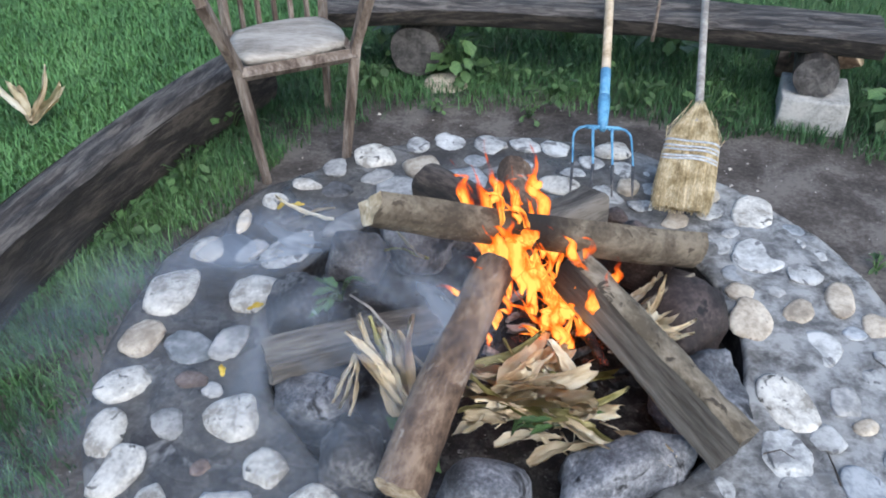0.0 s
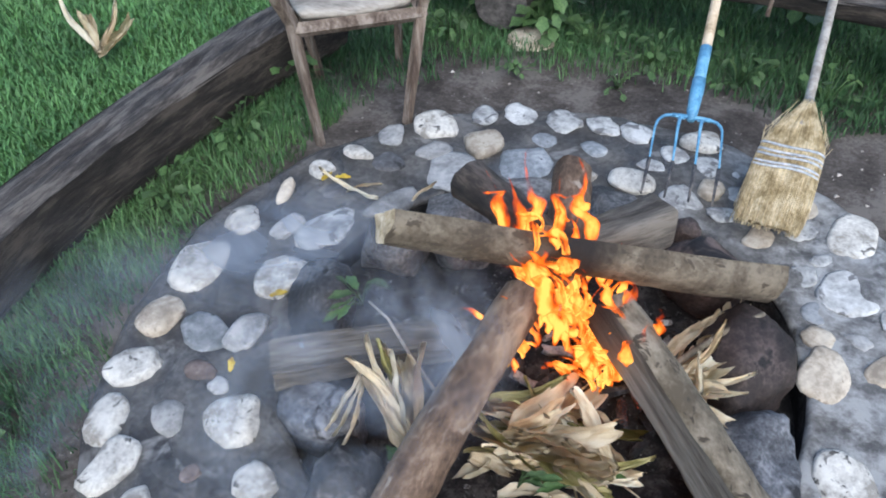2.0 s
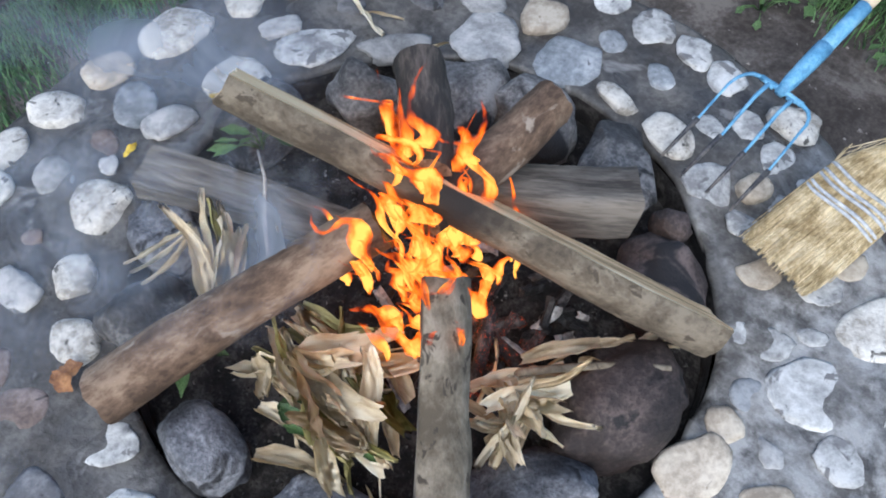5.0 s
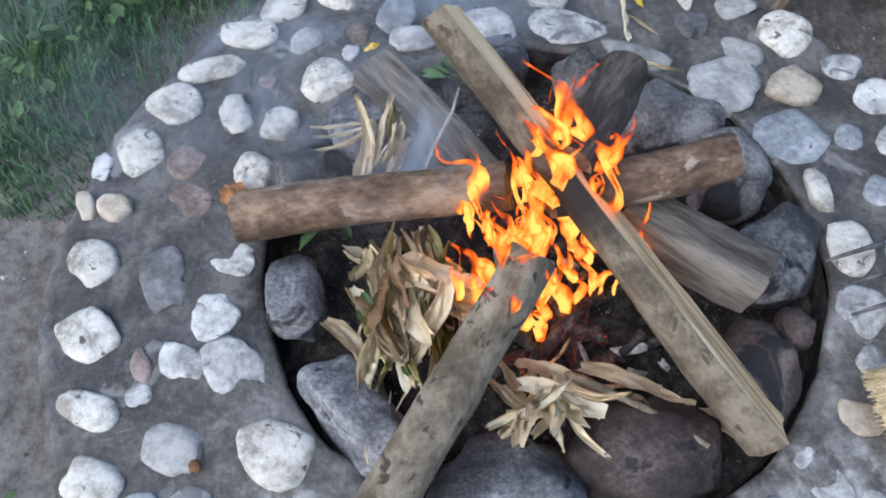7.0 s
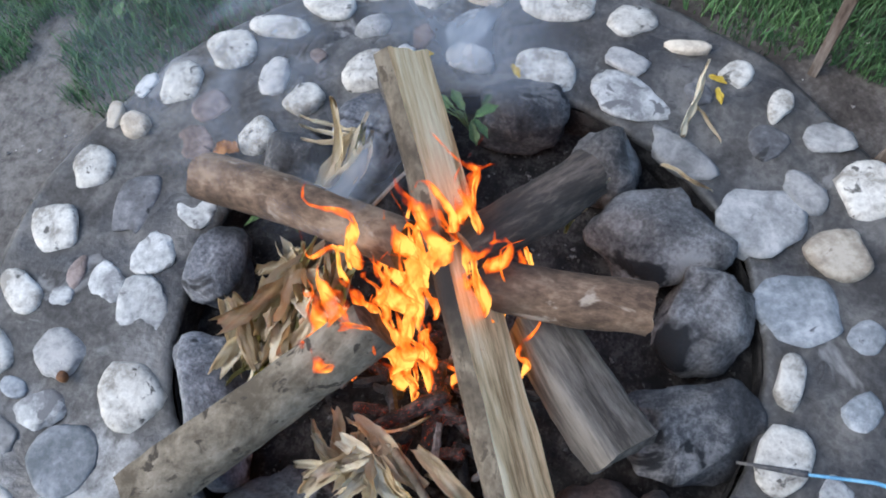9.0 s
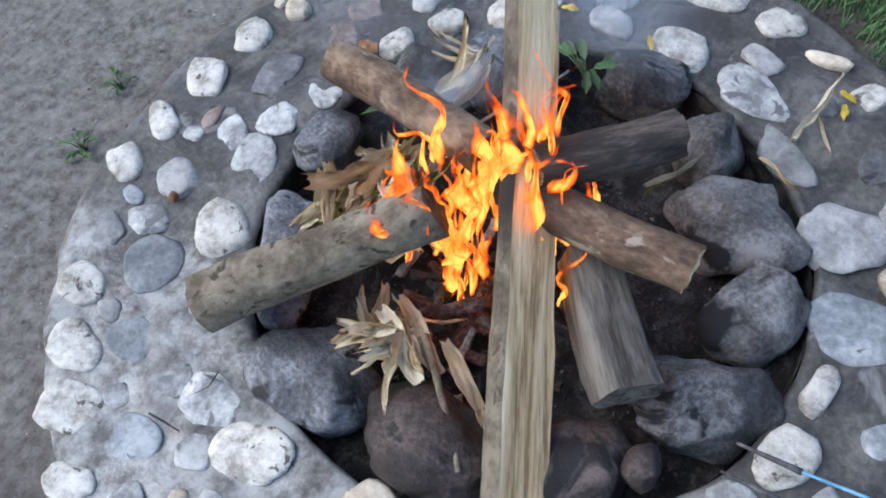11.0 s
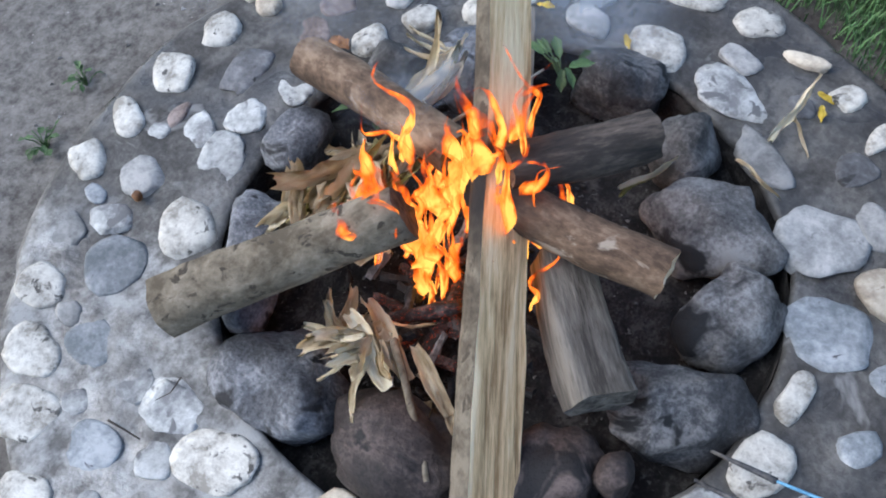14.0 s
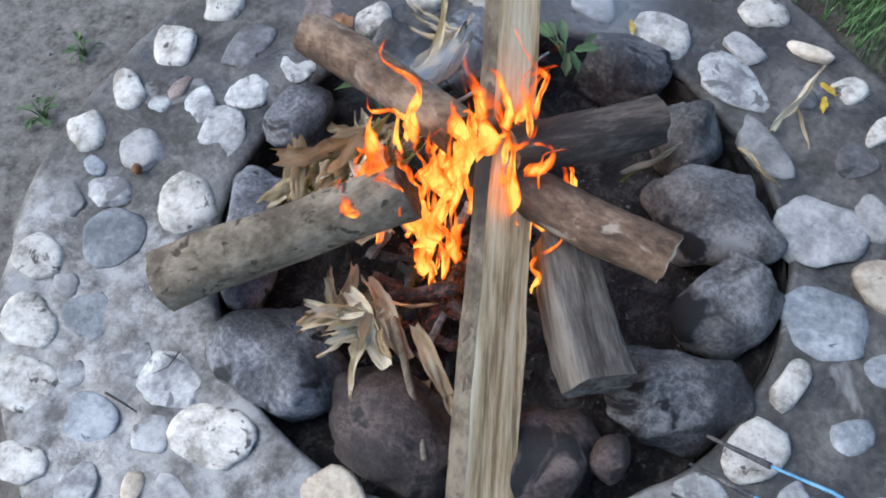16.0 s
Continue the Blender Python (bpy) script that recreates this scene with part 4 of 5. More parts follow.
# ---- husks and leaves ----
def husk_mesh(length, width, curl, seed, cup=0.5, twist=0.6, tear=0.4):
    """A dry corn husk: a long cupped and crumpled sheet with ribs and a torn end."""
    bm = bmesh.new()
    nu, nv = 16, 8
    grid = []
    for i in range(nu + 1):
        u = i / nu
        w = width * (0.35 + 0.65 * math.sin(math.pi * min(0.62, 0.10 + 0.9 * u)) ** 0.8) * (1 - 0.35 * u ** 3)
        a = twist * u + 0.5 * n3((u * 2, 0, 0), 1.2, seed + 7)
        row = []
        for k in range(nv + 1):
            v = k / nv * 2 - 1
            end = tear * width * n3((v * 3.1, 0, 0), 1.3, seed + 2) * 2.0 * u ** 4
            x = length * u + end
            y0 = w * v * (1 - 0.2 * cup)
            z0 = cup * w * v * v + 0.012 * n3((u * 3, v * 1.4, 0), 1.5, seed) + 0.005 * n3((u * 9, v * 3, 0), 1.2, seed + 4) + 0.0012 * math.cos(v * 25)
            y = y0 * math.cos(a) - z0 * math.sin(a) + 0.08 * length * n3((u * 2, 0, 0), 1.0, seed + 3)
            z = y0 * math.sin(a) + z0 * math.cos(a) + curl * length * (u * u - 0.25 * u)
            row.append(bm.verts.new((x, y, z)))
        grid.append(row)
    for i in range(nu):
        for k in range(nv):
            bm.faces.new((grid[i][k], grid[i + 1][k], grid[i + 1][k + 1], grid[i][k + 1]))
    bmesh.ops.solidify(bm, geom=bm.faces[:], thickness=0.0012)
    bmesh.ops.recalc_face_normals(bm, faces=bm.faces)
    return bm


HUSKS = [husk_mesh(0.21, 0.030, 0.25, 1), husk_mesh(0.18, 0.024, -0.2, 2, 0.6, -0.9), husk_mesh(0.24, 0.016, 0.4, 3, 0.7, 1.2), husk_mesh(0.15, 0.038, 0.12, 4, 0.9, 0.3, 0.7), husk_mesh(0.22, 0.010, -0.3, 5, 0.3, 1.5), husk_mesh(0.13, 0.022, 0.5, 6, 0.5, -0.6, 0.9)]
HUSK_DRY = [mesh_of("husk", b.copy(), M_HUSK) for b in HUSKS]
HUSK_GREEN = [mesh_of("husk", b, M_HUSK_GREEN) for b in HUSKS]


def husk(x, y, z, turn, pitch=0.0, roll=0.0, shape=0, green=False, scale=1.0, group="corn husks in the fire pit"):
    ob = new("corn_husk", (HUSK_GREEN if green else HUSK_DRY)[shape])
    ob.matrix_basis = pose(x, y, z, 0, 0, turn) @ pose(0, 0, 0, roll, -pitch, 0) @ Matrix.Diagonal((scale, scale, scale, 1))
    return tagged(ob, "greenish limp corn husk" if green else "dry straw-coloured corn husk, curled and torn", "corn husk", group)


def husk_heap(cx, cy, cz, count, spread_x, spread_y, turn, seed, green=0.2, fan=40):
    rnd = random.Random(seed)
    for k in range(count):
        a = rnd.gauss(0, spread_x)
        b = rnd.gauss(0, spread_y)
        t = radians(turn)
        s = rnd.uniform(0.7, 1.05)
        tt = turn + rnd.gauss(0, fan) + (180 if rnd.random() < 0.4 else 0)
        x, y = cx + a * math.cos(t) - b * math.sin(t), cy + a * math.sin(t) + b * math.cos(t)
        x, y = x - 0.09 * s * math.cos(radians(tt)), y - 0.09 * s * math.sin(radians(tt))
        husk(x, y, cz + 0.05 * k / count + rnd.uniform(-0.012, 0.012), tt, rnd.uniform(-8, 16), rnd.uniform(-50, 50), rnd.randrange(6), rnd.random() < green, s)



def husk_bunch(x, y, z, count, turn, fan, seed, scale=1.0, shape=None):
    """Husks still joined at one end, fanning out."""
    rnd = random.Random(seed)
    for k in range(count):
        husk(x + rnd.gauss(0, 0.008), y + rnd.gauss(0, 0.008), z + rnd.uniform(-0.01, 0.02), turn + fan * (k / (count - 1) - 0.5) * 2, rnd.uniform(-14, 30), rnd.uniform(-70, 70),
             rnd.choice((0, 1, 2, 3, 5)) if shape is None else rnd.choice((shape, 0)), False, scale * rnd.uniform(0.75, 1.1))


husk_heap(0.13, -0.240, 0.03, 44, 0.10, 0.05, -8, 21, 0.2, 25)
husk_heap(0.41, 0.00, 0.025, 9, 0.05, 0.04, 75, 22, 0.05, 45)
husk_bunch(0.37, 0.03, 0.055, 8, 5, 50, 24, 0.66)
husk_bunch(0.41, -0.03, 0.06, 6, -120, 60, 25, 0.62)
husk_bunch(0.02, -0.245, 0.08, 9, 20, 35, 26, 1.2, 3)
husk_bunch(0.26, -0.265, 0.07, 8, 170, 45, 27, 0.9)
husk_heap(0.42, 0.22, 0.0, 5, 0.05, 0.02, 60, 23, 0.0, 15)
for k in range(9):
    husk(-0.205 + 0.012 * (k % 3), -0.305 + 0.012 * (k // 3), 0.0 + 0.005 * k, 136 + 7 * (k - 4), 38 + 5 * (k % 4), 40 * (k % 3 - 1), (2, 0, 2, 1)[k % 4], k == 4, 1.12)
for k in range(3):
    husk(-0.335, -0.22, 0.17 - 0.01 * k, 262 + 14 * k, -22, 30 * k, 2, False, 0.62)



def leaf_mesh(length, width, seed):
    bm = bmesh.new()
    nu = 6
    rows = []
    for i in range(nu + 1):
        u = i / nu
        w = width * math.sin(math.pi * (0.06 + 0.92 * u)) ** 0.9 * (1 + 0.25 * math.sin(i * 2.1))
        rows.append([bm.verts.new((length * u, s * w, 0.25 * w * abs(s) - 0.15 * length * u * u + 0.01 * n3((u, s, 0), 3, seed))) for s in (-1, -0.5, 0, 0.5, 1)])
    for a, b in zip(rows, rows[1:]):
        for k in range(4):
            bm.faces.new((a[k], b[k], b[k + 1], a[k + 1]))
    return bm


LEAVES = [mesh_of("leaf", leaf_mesh(1.0, 0.36 * s, k), M_GREEN) for k, s in enumerate((1.0, 0.8, 1.15, 0.65))]


def plant(x, y, z, count, length, width, label, seed, name="weed", spread=0.10, height=0.14, group="weeds"):
    """A low weed: thin stems, each with a broad leaf."""
    rnd = random.Random(seed)
    root = thing(name, label, "plant", group, pose(x, y, z))
    stems = bmesh.new()
    for k in range(count):
        w, hgt = rnd.uniform(0, 360), height * rnd.uniform(0.3, 1.1)
        d = spread * rnd.uniform(0.15, 1.0)
        px, py = d * math.cos(radians(w)), d * math.sin(radians(w))
        ln = length * rnd.uniform(0.6, 1.15)
        leaf = new("leaf", LEAVES[rnd.randrange(4)])
        leaf.parent = root
        leaf.matrix_basis = pose(px, py, hgt, 0, 0, w) @ pose(0, 0, 0, rnd.uniform(-25, 25), rnd.uniform(-25, 35), 0) @ Matrix.Diagonal((ln, ln * (0.55 if name == "cut_greens" else 1.0), ln, 1))
        st = tube([(0, 0, -0.01), (px * 0.5, py * 0.5, hgt * 0.7), (px, py, hgt)], 0.0018, 4)
        me = bpy.data.meshes.new("t")
        st.to_mesh(me)
        st.free()
        stems.from_mesh(me)
        bpy.data.meshes.remove(me)
    ob = part("stem", stems, M_GREEN, root)
    ob["kind"] = "stuff"
    return root


# ---- benches ----
def bench_log(points, width, thick, top, label, seed):
    """A split log along a bent line: flat weathered top, round dark underside."""
    w = math.degrees(math.atan2(points[-1][1] - points[0][1], points[-1][0] - points[0][0]))
    ob = thing("log_bench", label, "bench", "log benches round the fire", pose(*points[0], 0, 0, 0, w))
    local = pose(*points[0], 0, 0, 0, w).inverted()
    bm = bmesh.new()
    under = bmesh.new()
    pts = [Vector((*p, 0)) for p in points]
    path = []
    n = len(pts) - 1
    for i in range(61):
        u = i / 60 * n
        k = min(int(u), n - 1)
        f = u - k
        p0, p1, p2, p3 = pts[max(k - 1, 0)], pts[k], pts[k + 1], pts[min(k + 2, n)]
        path.append(0.5 * ((2 * p1) + (p2 - p0) * f + (2 * p0 - 5 * p1 + 4 * p2 - p3) * f * f + (3 * p1 - p0 - 3 * p2 + p3) * f ** 3))
    tops, lows = [], []
    for i, p in enumerate(path):
        d = (path[min(i + 1, 60)] - path[max(i - 1, 0)]).normalized()
        s = Vector((-d.y, d.x, 0))
        wv = width * (1 + 0.06 * n3((i * 0.12, 0, 0), 1, seed))
        row = []
        for k in range(9):
            v = k / 8 * 2 - 1
            e = 0.007 * n3((i * 0.16, v * 4, 0), 0.9, seed + 2)
            zz = top + e - 0.018 * abs(v) ** 6 - 0.012 * (abs(math.sin(v * 4.0 + 0.5 * n3((i * .1, 0, 0), 1, seed + 5))) < 0.12)
            row.append(bm.verts.new(local @ (p + s * (wv / 2 * v + 0.012 * n3((i * 0.3, v, 3), 1, seed + 6)) + Vector((0, 0, zz)))))
        tops.append(row)
        low = []
        for k in range(11):
            w = math.pi * k / 10
            rr = 1 + 0.10 * n3((i * 0.10, math.cos(w) * 2, math.sin(w) * 2), 1.0, seed + 9)
            low.append(under.verts.new(local @ (p + s * (-wv / 2 * 0.985 * math.cos(w) * (rr if 0 < k < 10 else 1)) + Vector((0, 0, top - 0.016 - thick * math.sin(w) ** 0.45 * rr)))))
        lows.append(low)
    for bmx, rows in ((bm, tops), (under, lows)):
        for a, b in zip(rows, rows[1:]):
            for k in range(len(a) - 1):
                bmx.faces.new((a[k], b[k], b[k + 1], a[k + 1]))
        if bmx is under:
            for r in (rows[0], rows[-1]):
                bmx.faces.new(r)
        bmesh.ops.recalc_face_normals(bmx, faces=bmx.faces)
    for f in bm.faces:
        if f.normal.z < 0:
            f.normal_flip()
    part("seat", bm, M_BENCH, ob, "cracked dark grey weathered top")
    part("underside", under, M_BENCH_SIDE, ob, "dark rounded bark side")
    return ob


bench_log([(-1.54, -1.2), (-1.54, -0.52), (-1.522, 0.12), (-1.422, 0.675), (-1.262, 1.22), (-1.142, 1.52)], 0.18, 0.26, 0.20, "long bent half-log bench, dark and weathered, along the lawn", 4.0)
bench_log([(-0.91, 1.775), (-0.325, 1.865), (0.326, 1.82), (0.885, 1.74), (1.42, 1.64)], 0.30, 0.10, 0.315, "dark weathered half-log bench on a stump and block", 7.0)


def round_support(p0, p1, r, label, seed):
    length = (Vector(p1) - Vector(p0)).length
    root = thing("round_log", label, "log", "bench supports", along(p0, p1))
    by_material(swept(length, lambda u: r, seed, knots=0.03), root, ("bark", "split_face", "cut_end"), [M_BENCH_SIDE, M_STUMP, M_STUMP])


round_support((-0.494, 1.76, 0.085), (-0.46, 2.11, 0.085), 0.115, "short round log end propping up the bench", 31.0)
round_support((1.164, 1.500, 0.145), (1.25, 1.86, 0.145), 0.085, "round log end with dark end grain on the concrete block", 33.0)
tagged(part("concrete_block", box(-0.13, 0.13, -0.02, 0.24, -0.10, 0.13, 0.010, 0.006, 3, cuts=4), M_CONCRETE, m=pose(1.180, 1.475, -0.065, 0, 0, -12)), "pale grey mossy concrete block under the bench", "concrete block")
tagged(part("flat_stone", lump(0.11, 0.08, 0.045, 88), M_STONE["t"], m=pose(-0.36, 1.74, -0.065, 0, 0, 10)), "flat stone under the round log", "stone")


# ---- armchair ----
def build_chair():
    chair = thing("armchair", "old weathered wooden armchair with a worn pale seat", "chair", m=pose(-0.80, 0.96, -0.07))
    o = Vector((-0.80, 0.96, -0.07))

    def bar(name, pts, r0, r1, label="", mat_=None, sides=4):
        part(name, tube([Vector(p) - o for p in pts], lambda u: r0 + (r1 - r0) * u, sides), mat_ or M_CHAIR, chair, label, smooth=sides > 4)

    fl, fr, bl, br = Vector((-0.925, 0.850, -0.07)), Vector((-0.655, 1.015, -0.03)), Vector((-1.10, 1.265, -0.07)), Vector((-0.83, 1.43, -0.07))
    sfl, sfr = Vector((-0.971, 0.877, 0.40)), Vector((-0.597, 1.086, 0.40))
    sbl, sbr = Vector((-1.118, 1.192, 0.39)), Vector((-0.792, 1.384, 0.39))
    bar("front_leg", [fl, (fl + sfl) / 2, sfl, (-1.008, 0.775, 0.66)], 0.017, 0.026)
    bar("front_leg", [fr, (fr + sfr) / 2, sfr, (-0.515, 1.057, 0.64)], 0.018, 0.027)
    bar("back_leg", [bl, sbl, sbl + Vector((-0.03, 0.10, 0.50))], 0.018, 0.020)
    bar("back_leg", [br, sbr, sbr + Vector((0.0, 0.12, 0.50))], 0.018, 0.020)
    bar("front_rail", [sfl + Vector((0, 0, -0.03)), sfr + Vector((0, 0, -0.03))], 0.026, 0.026)
    bar("side_rail", [sfl + Vector((0, 0, -0.03)), sbl + Vector((0, 0, -0.02))], 0.022, 0.022)
    bar("side_rail", [sfr + Vector((0, 0, -0.03)), sbr + Vector((0, 0, -0.02))], 0.022, 0.022)
    bar("back_rail", [sbl + Vector((0, 0, -0.02)), sbr + Vector((0, 0, -0.02))], 0.02, 0.02)
    bar("armrest", [(-1.008, 0.765, 0.67), (-1.14, 1.23, 0.66)], 0.024, 0.02)
    bar("armrest", [(-0.51, 1.047, 0.65), (-0.785, 1.44, 0.66)], 0.024, 0.02)
    bar("top_rail", [sbl + Vector((-0.03, 0.10, 0.50)), (sbl + sbr) / 2 + Vector((-0.02, 0.14, 0.54)), sbr + Vector((0.0, 0.12, 0.50))], 0.024, 0.024)
    for k in range(5):
        u = (k + 1) / 6
        a = sbl.lerp(sbr, u)
        bar("back_slat", [a + Vector((0, 0, 0.0)), a + Vector((-0.02, 0.10, 0.50))], 0.011, 0.011)
    bm = bmesh.new()
    rows = []
    for i in range(15):
        u = i / 14
        a, b = sfl.lerp(sbl, u), sfr.lerp(sbr, u)
        row = []
        for k in range(15):
            v = k / 14
            p = a.lerp(b, v)
            c = (sfl + sfr + sbl + sbr) / 4
            d = p - c
            q = max(abs(u * 2 - 1), abs(v * 2 - 1))
            rr = math.hypot(u * 2 - 1, v * 2 - 1)
            p = c + d * (1.0 if rr < 1e-6 else min(1.0, (q / rr) ** 0.55)) * 1.03
            row.append(bm.verts.new(p - o + Vector((0, 0, 0.035 - 0.022 * q ** 4 - 0.006 * (1 - q)))))
        rows.append(row)
    for a, b in zip(rows, rows[1:]):
        for k in range(14):
            bm.faces.new((a[k], b[k], b[k + 1], a[k + 1]))
    bmesh.ops.recalc_face_normals(bm, faces=bm.faces)
    bmesh.ops.solidify(bm, geom=bm.faces[:], thickness=0.03)
    bmesh.ops.recalc_face_normals(bm, faces=bm.faces)
    part("seat", bm, M_SEAT, chair, "pale worn plywood seat with rounded corners")


build_chair()


# ---- garden fork and broom ----
def build_fork():
    hub = Vector((0.311, 1.020, 0.143))
    end = Vector((0.338, 1.68, 0.37))
    d = (end - hub).normalized()
    fork = thing("garden_fork", "four-tined garden fork with blue painted head", "garden fork", m=Matrix.Translation(hub))
    side = Vector((1, -0.04, 0)).normalized()
    for k, off in enumerate((-0.100, -0.034, 0.034, 0.100)):
        tip = side * off * 1.05 + Vector((-0.005, -0.285, -0.098))
        if k in (0, 3):
            pts = [side * off * 0.2, side * off * 0.60 + d * 0.006, side * off * 0.80 + d * 0.001, side * off * 0.93 - d * 0.012, side * off - d * 0.03 + Vector((0, 0, 0.004)), side * off * 1.03 - d * 0.065 + Vector((0, 0, 0.012)), side * off * 1.05 + Vector((0, -0.16, -0.05)), tip]
        else:
            pts = [side * off + d * 0.004, side * off - d * 0.05 + Vector((0, 0, 0.012)), side * off + Vector((0, -0.16, -0.05)), tip]
        tine = part("tine", tube(pts, lambda u: 0.0062 - 0.0035 * u, 8), M_BLUE, fork)
        part("tine_point", tube([pts[-2].lerp(tip, 0.05), tip + (tip - pts[-2]) * 0.03], lambda u: 0.0070 - 0.0036 * u, 8), M_STEEL, tine, "bare worn steel point")
    part("crossbar", tube([-side * 0.06 + d * 0.006, d * 0.008, side * 0.06 + d * 0.006], 0.0075, 8), M_BLUE, fork)
    part("socket", tube([-d * 0.005, d * 0.03, d * 0.10, d * 0.16], lambda u: 0.012 + 0.010 * min(1, u * 2), 12), M_BLUE, fork)
    part("painted_shaft", tube([d * 0.15, d * 0.30], 0.0195, 12), M_BLUE, fork, "blue painted lower shaft")
    part("shaft", tube([d * 0.299, d * 0.7, d * 1.15], 0.0175, 12), M_HANDLE, fork, "bare pale wooden shaft")


build_fork()


def build_broom():
    foot = Vector((0.568, 0.692, 0.035))
    neck = Vector((0.628, 0.985, 0.258))
    end = Vector((0.729, 1.74, 0.37))
    up = (neck - foot).normalized()
    broom = thing("broom", "worn straw broom with twine bands leaning on the bench", "broom", m=Matrix.Translation(foot))
    side = Vector((0.985, -0.12, -0.04)).normalized()
    nrm = side.cross(up).normalized()
    length = (neck - foot).length
    rnd = random.Random(8)

    def width(u):
        return 0.092 - 0.008 * u if u < 0.55 else 0.0876 * (1 - ((u - 0.55) / 0.45) ** 2.2 * 0.82)

    def depth(u):
        return 0.024 if u < 0.6 else 0.024 - 0.006 * (u - 0.6)

    bm = bmesh.new()
    rows = []
    for i in range(15):
        u = i / 14
        c = up * (length * u)
        rows.append([bm.verts.new(c + side * (math.cos(w) * width(u) * 0.96) + nrm * (math.sin(w) * depth(u) * 0.9)) for w in [2 * math.pi * k / 24 for k in range(24)]])
    for a, b in zip(rows, rows[1:]):
        for k in range(24):
            bm.faces.new((a[k], a[(k + 1) % 24], b[(k + 1) % 24], b[k]))
    bm.faces.new(rows[0][::-1])
    bm.faces.new(rows[-1])
    bmesh.ops.recalc_face_normals(bm, faces=bm.faces)
    part("straw_core", bm, M_STRAW, broom)
    verts, faces = [], []
    for k in range(1500):
        w = rnd.uniform(0, 6.283)
        lo, hi = rnd.uniform(-0.04, 0.3), rnd.uniform(0.6, 1.06)
        pts = []
        fl = rnd.gauss(0, 0.006)
        stray = 0.035 * rnd.random() if rnd.random() < 0.03 else 0
        for j in range(5):
            u = lo + (hi - lo) * j / 4
            pts.append(up * (length * u) + side * (math.cos(w) * (width(max(0, min(u, 1))) + stray * (u > 0.7)) + fl * (1 - u)) + nrm * (math.sin(w) * depth(max(0, min(u, 1))) * 1.02 + rnd.gauss(0, 0.001)))
        i = len(verts)
        s = side * 0.0011
        for p in pts:
            verts += [p - s, p + s, p + nrm * 0.0016 * (1 if math.sin(w) > 0 else -1)]
        for j in range(4):
            a = i + j * 3
            for q, r in ((0, 1), (1, 2), (2, 0)):
                faces.append((a + q, a + r, a + r + 3, a + q + 3))
    me = bpy.data.meshes.new("straw")
    me.from_pydata(verts, [], faces)
    me.materials.append(M_STRAW)
    st = new("straw", me)
    st.parent = broom
    tagged(st, "loose yellow straws", kind="stuff")
    for u in (0.46, 0.49, 0.55, 0.585, 0.64):
        pts = [up * (length * u + 0.003 * math.sin(w * 3 + u * 9)) + side * (math.cos(w) * (width(u) + 0.003)) + nrm * (math.sin(w) * (depth(u) + 0.003)) for w in [2 * math.pi * k / 28 for k in range(29)]]
        part("twine_band", tube(pts, 0.0042, 6), M_TWINE, broom, "pale blue stitched twine")
    part("broomstick", tube([neck - foot - up * 0.05, neck - foot + (end - neck) * 0.05, end - foot, end - foot + (end - neck) * 0.5], lambda u: 0.0135 + 0.001 * math.sin(u * 3), 12), M_STICK, broom, "grey weathered stick")
    part("neck", tube([neck - foot - up * 0.06, neck - foot - up * 0.01, neck - foot + (end - neck) * 0.05], lambda u: 0.026 - 0.011 * u, 12), M_STICK, broom)


build_broom()


# ---- clutter in and round the ring ----
husk(-0.585, 0.53, 0.024, 178, 0, 20, 2, False, 0.85, "corn husks lying on the ring")
husk(-0.694, 0.545, 0.018, 49, 4, -20, 4, False, 0.55, "corn husks lying on the ring")
husk(-0.245, 0.294, 0.07, 147, 6, 15, 2, False, 0.6)
husk(-0.23, 0.31, 0.060, 165, 6, -15, 4, True, 0.7)
husk(-0.452, 0.491, 0.075, 75, 5, 0, 4, False, 0.6)
for k in range(5):
    husk(-2.06, 1.17, -0.04 + 0.01 * k, 50 + 35 * k, 25 + 8 * k, 20 * k, (0, 2, 1, 3, 2)[k], False, 1.0, "corn husks lying on the lawn")


def fallen_leaf(x, y, z, turn, length, width, mat_, label, seed):
    ob = part("fallen_leaf", leaf_mesh(length, width, seed), mat_, m=pose(x, y, z, 8, -6, turn))
    tagged(ob, label, "leaf", "fallen leaves on the ring")


for x, y, w in ((-0.735, 0.065, 40), (-0.717, -0.201, 110), (-0.795, 0.576, 70), (-0.758, 0.600, 20)):
    fallen_leaf(x, y, 0.022, w, 0.05, 0.009, M_LEAF_YELLOW, "small bright yellow fallen leaf", x)
fallen_leaf(-0.335, -0.62, 0.025, 10, 0.062, 0.020, M_LEAF_BROWN, "orange-brown dead leaf on cement", 3)
fallen_leaf(-0.320, -0.61, 0.03, 75, 0.05, 0.018, M_LEAF_BROWN, "orange-brown dead leaf on cement", 4)


def stick(name, pts, r, label, mat_=None):
    o = Vector(pts[0])
    ob = part(name, tube([Vector(p) - o for p in pts], lambda u: r * (1 - 0.45 * u), 7), mat_ or M_STICK, m=Matrix.Translation(o))
    tagged(ob, label, "twig")


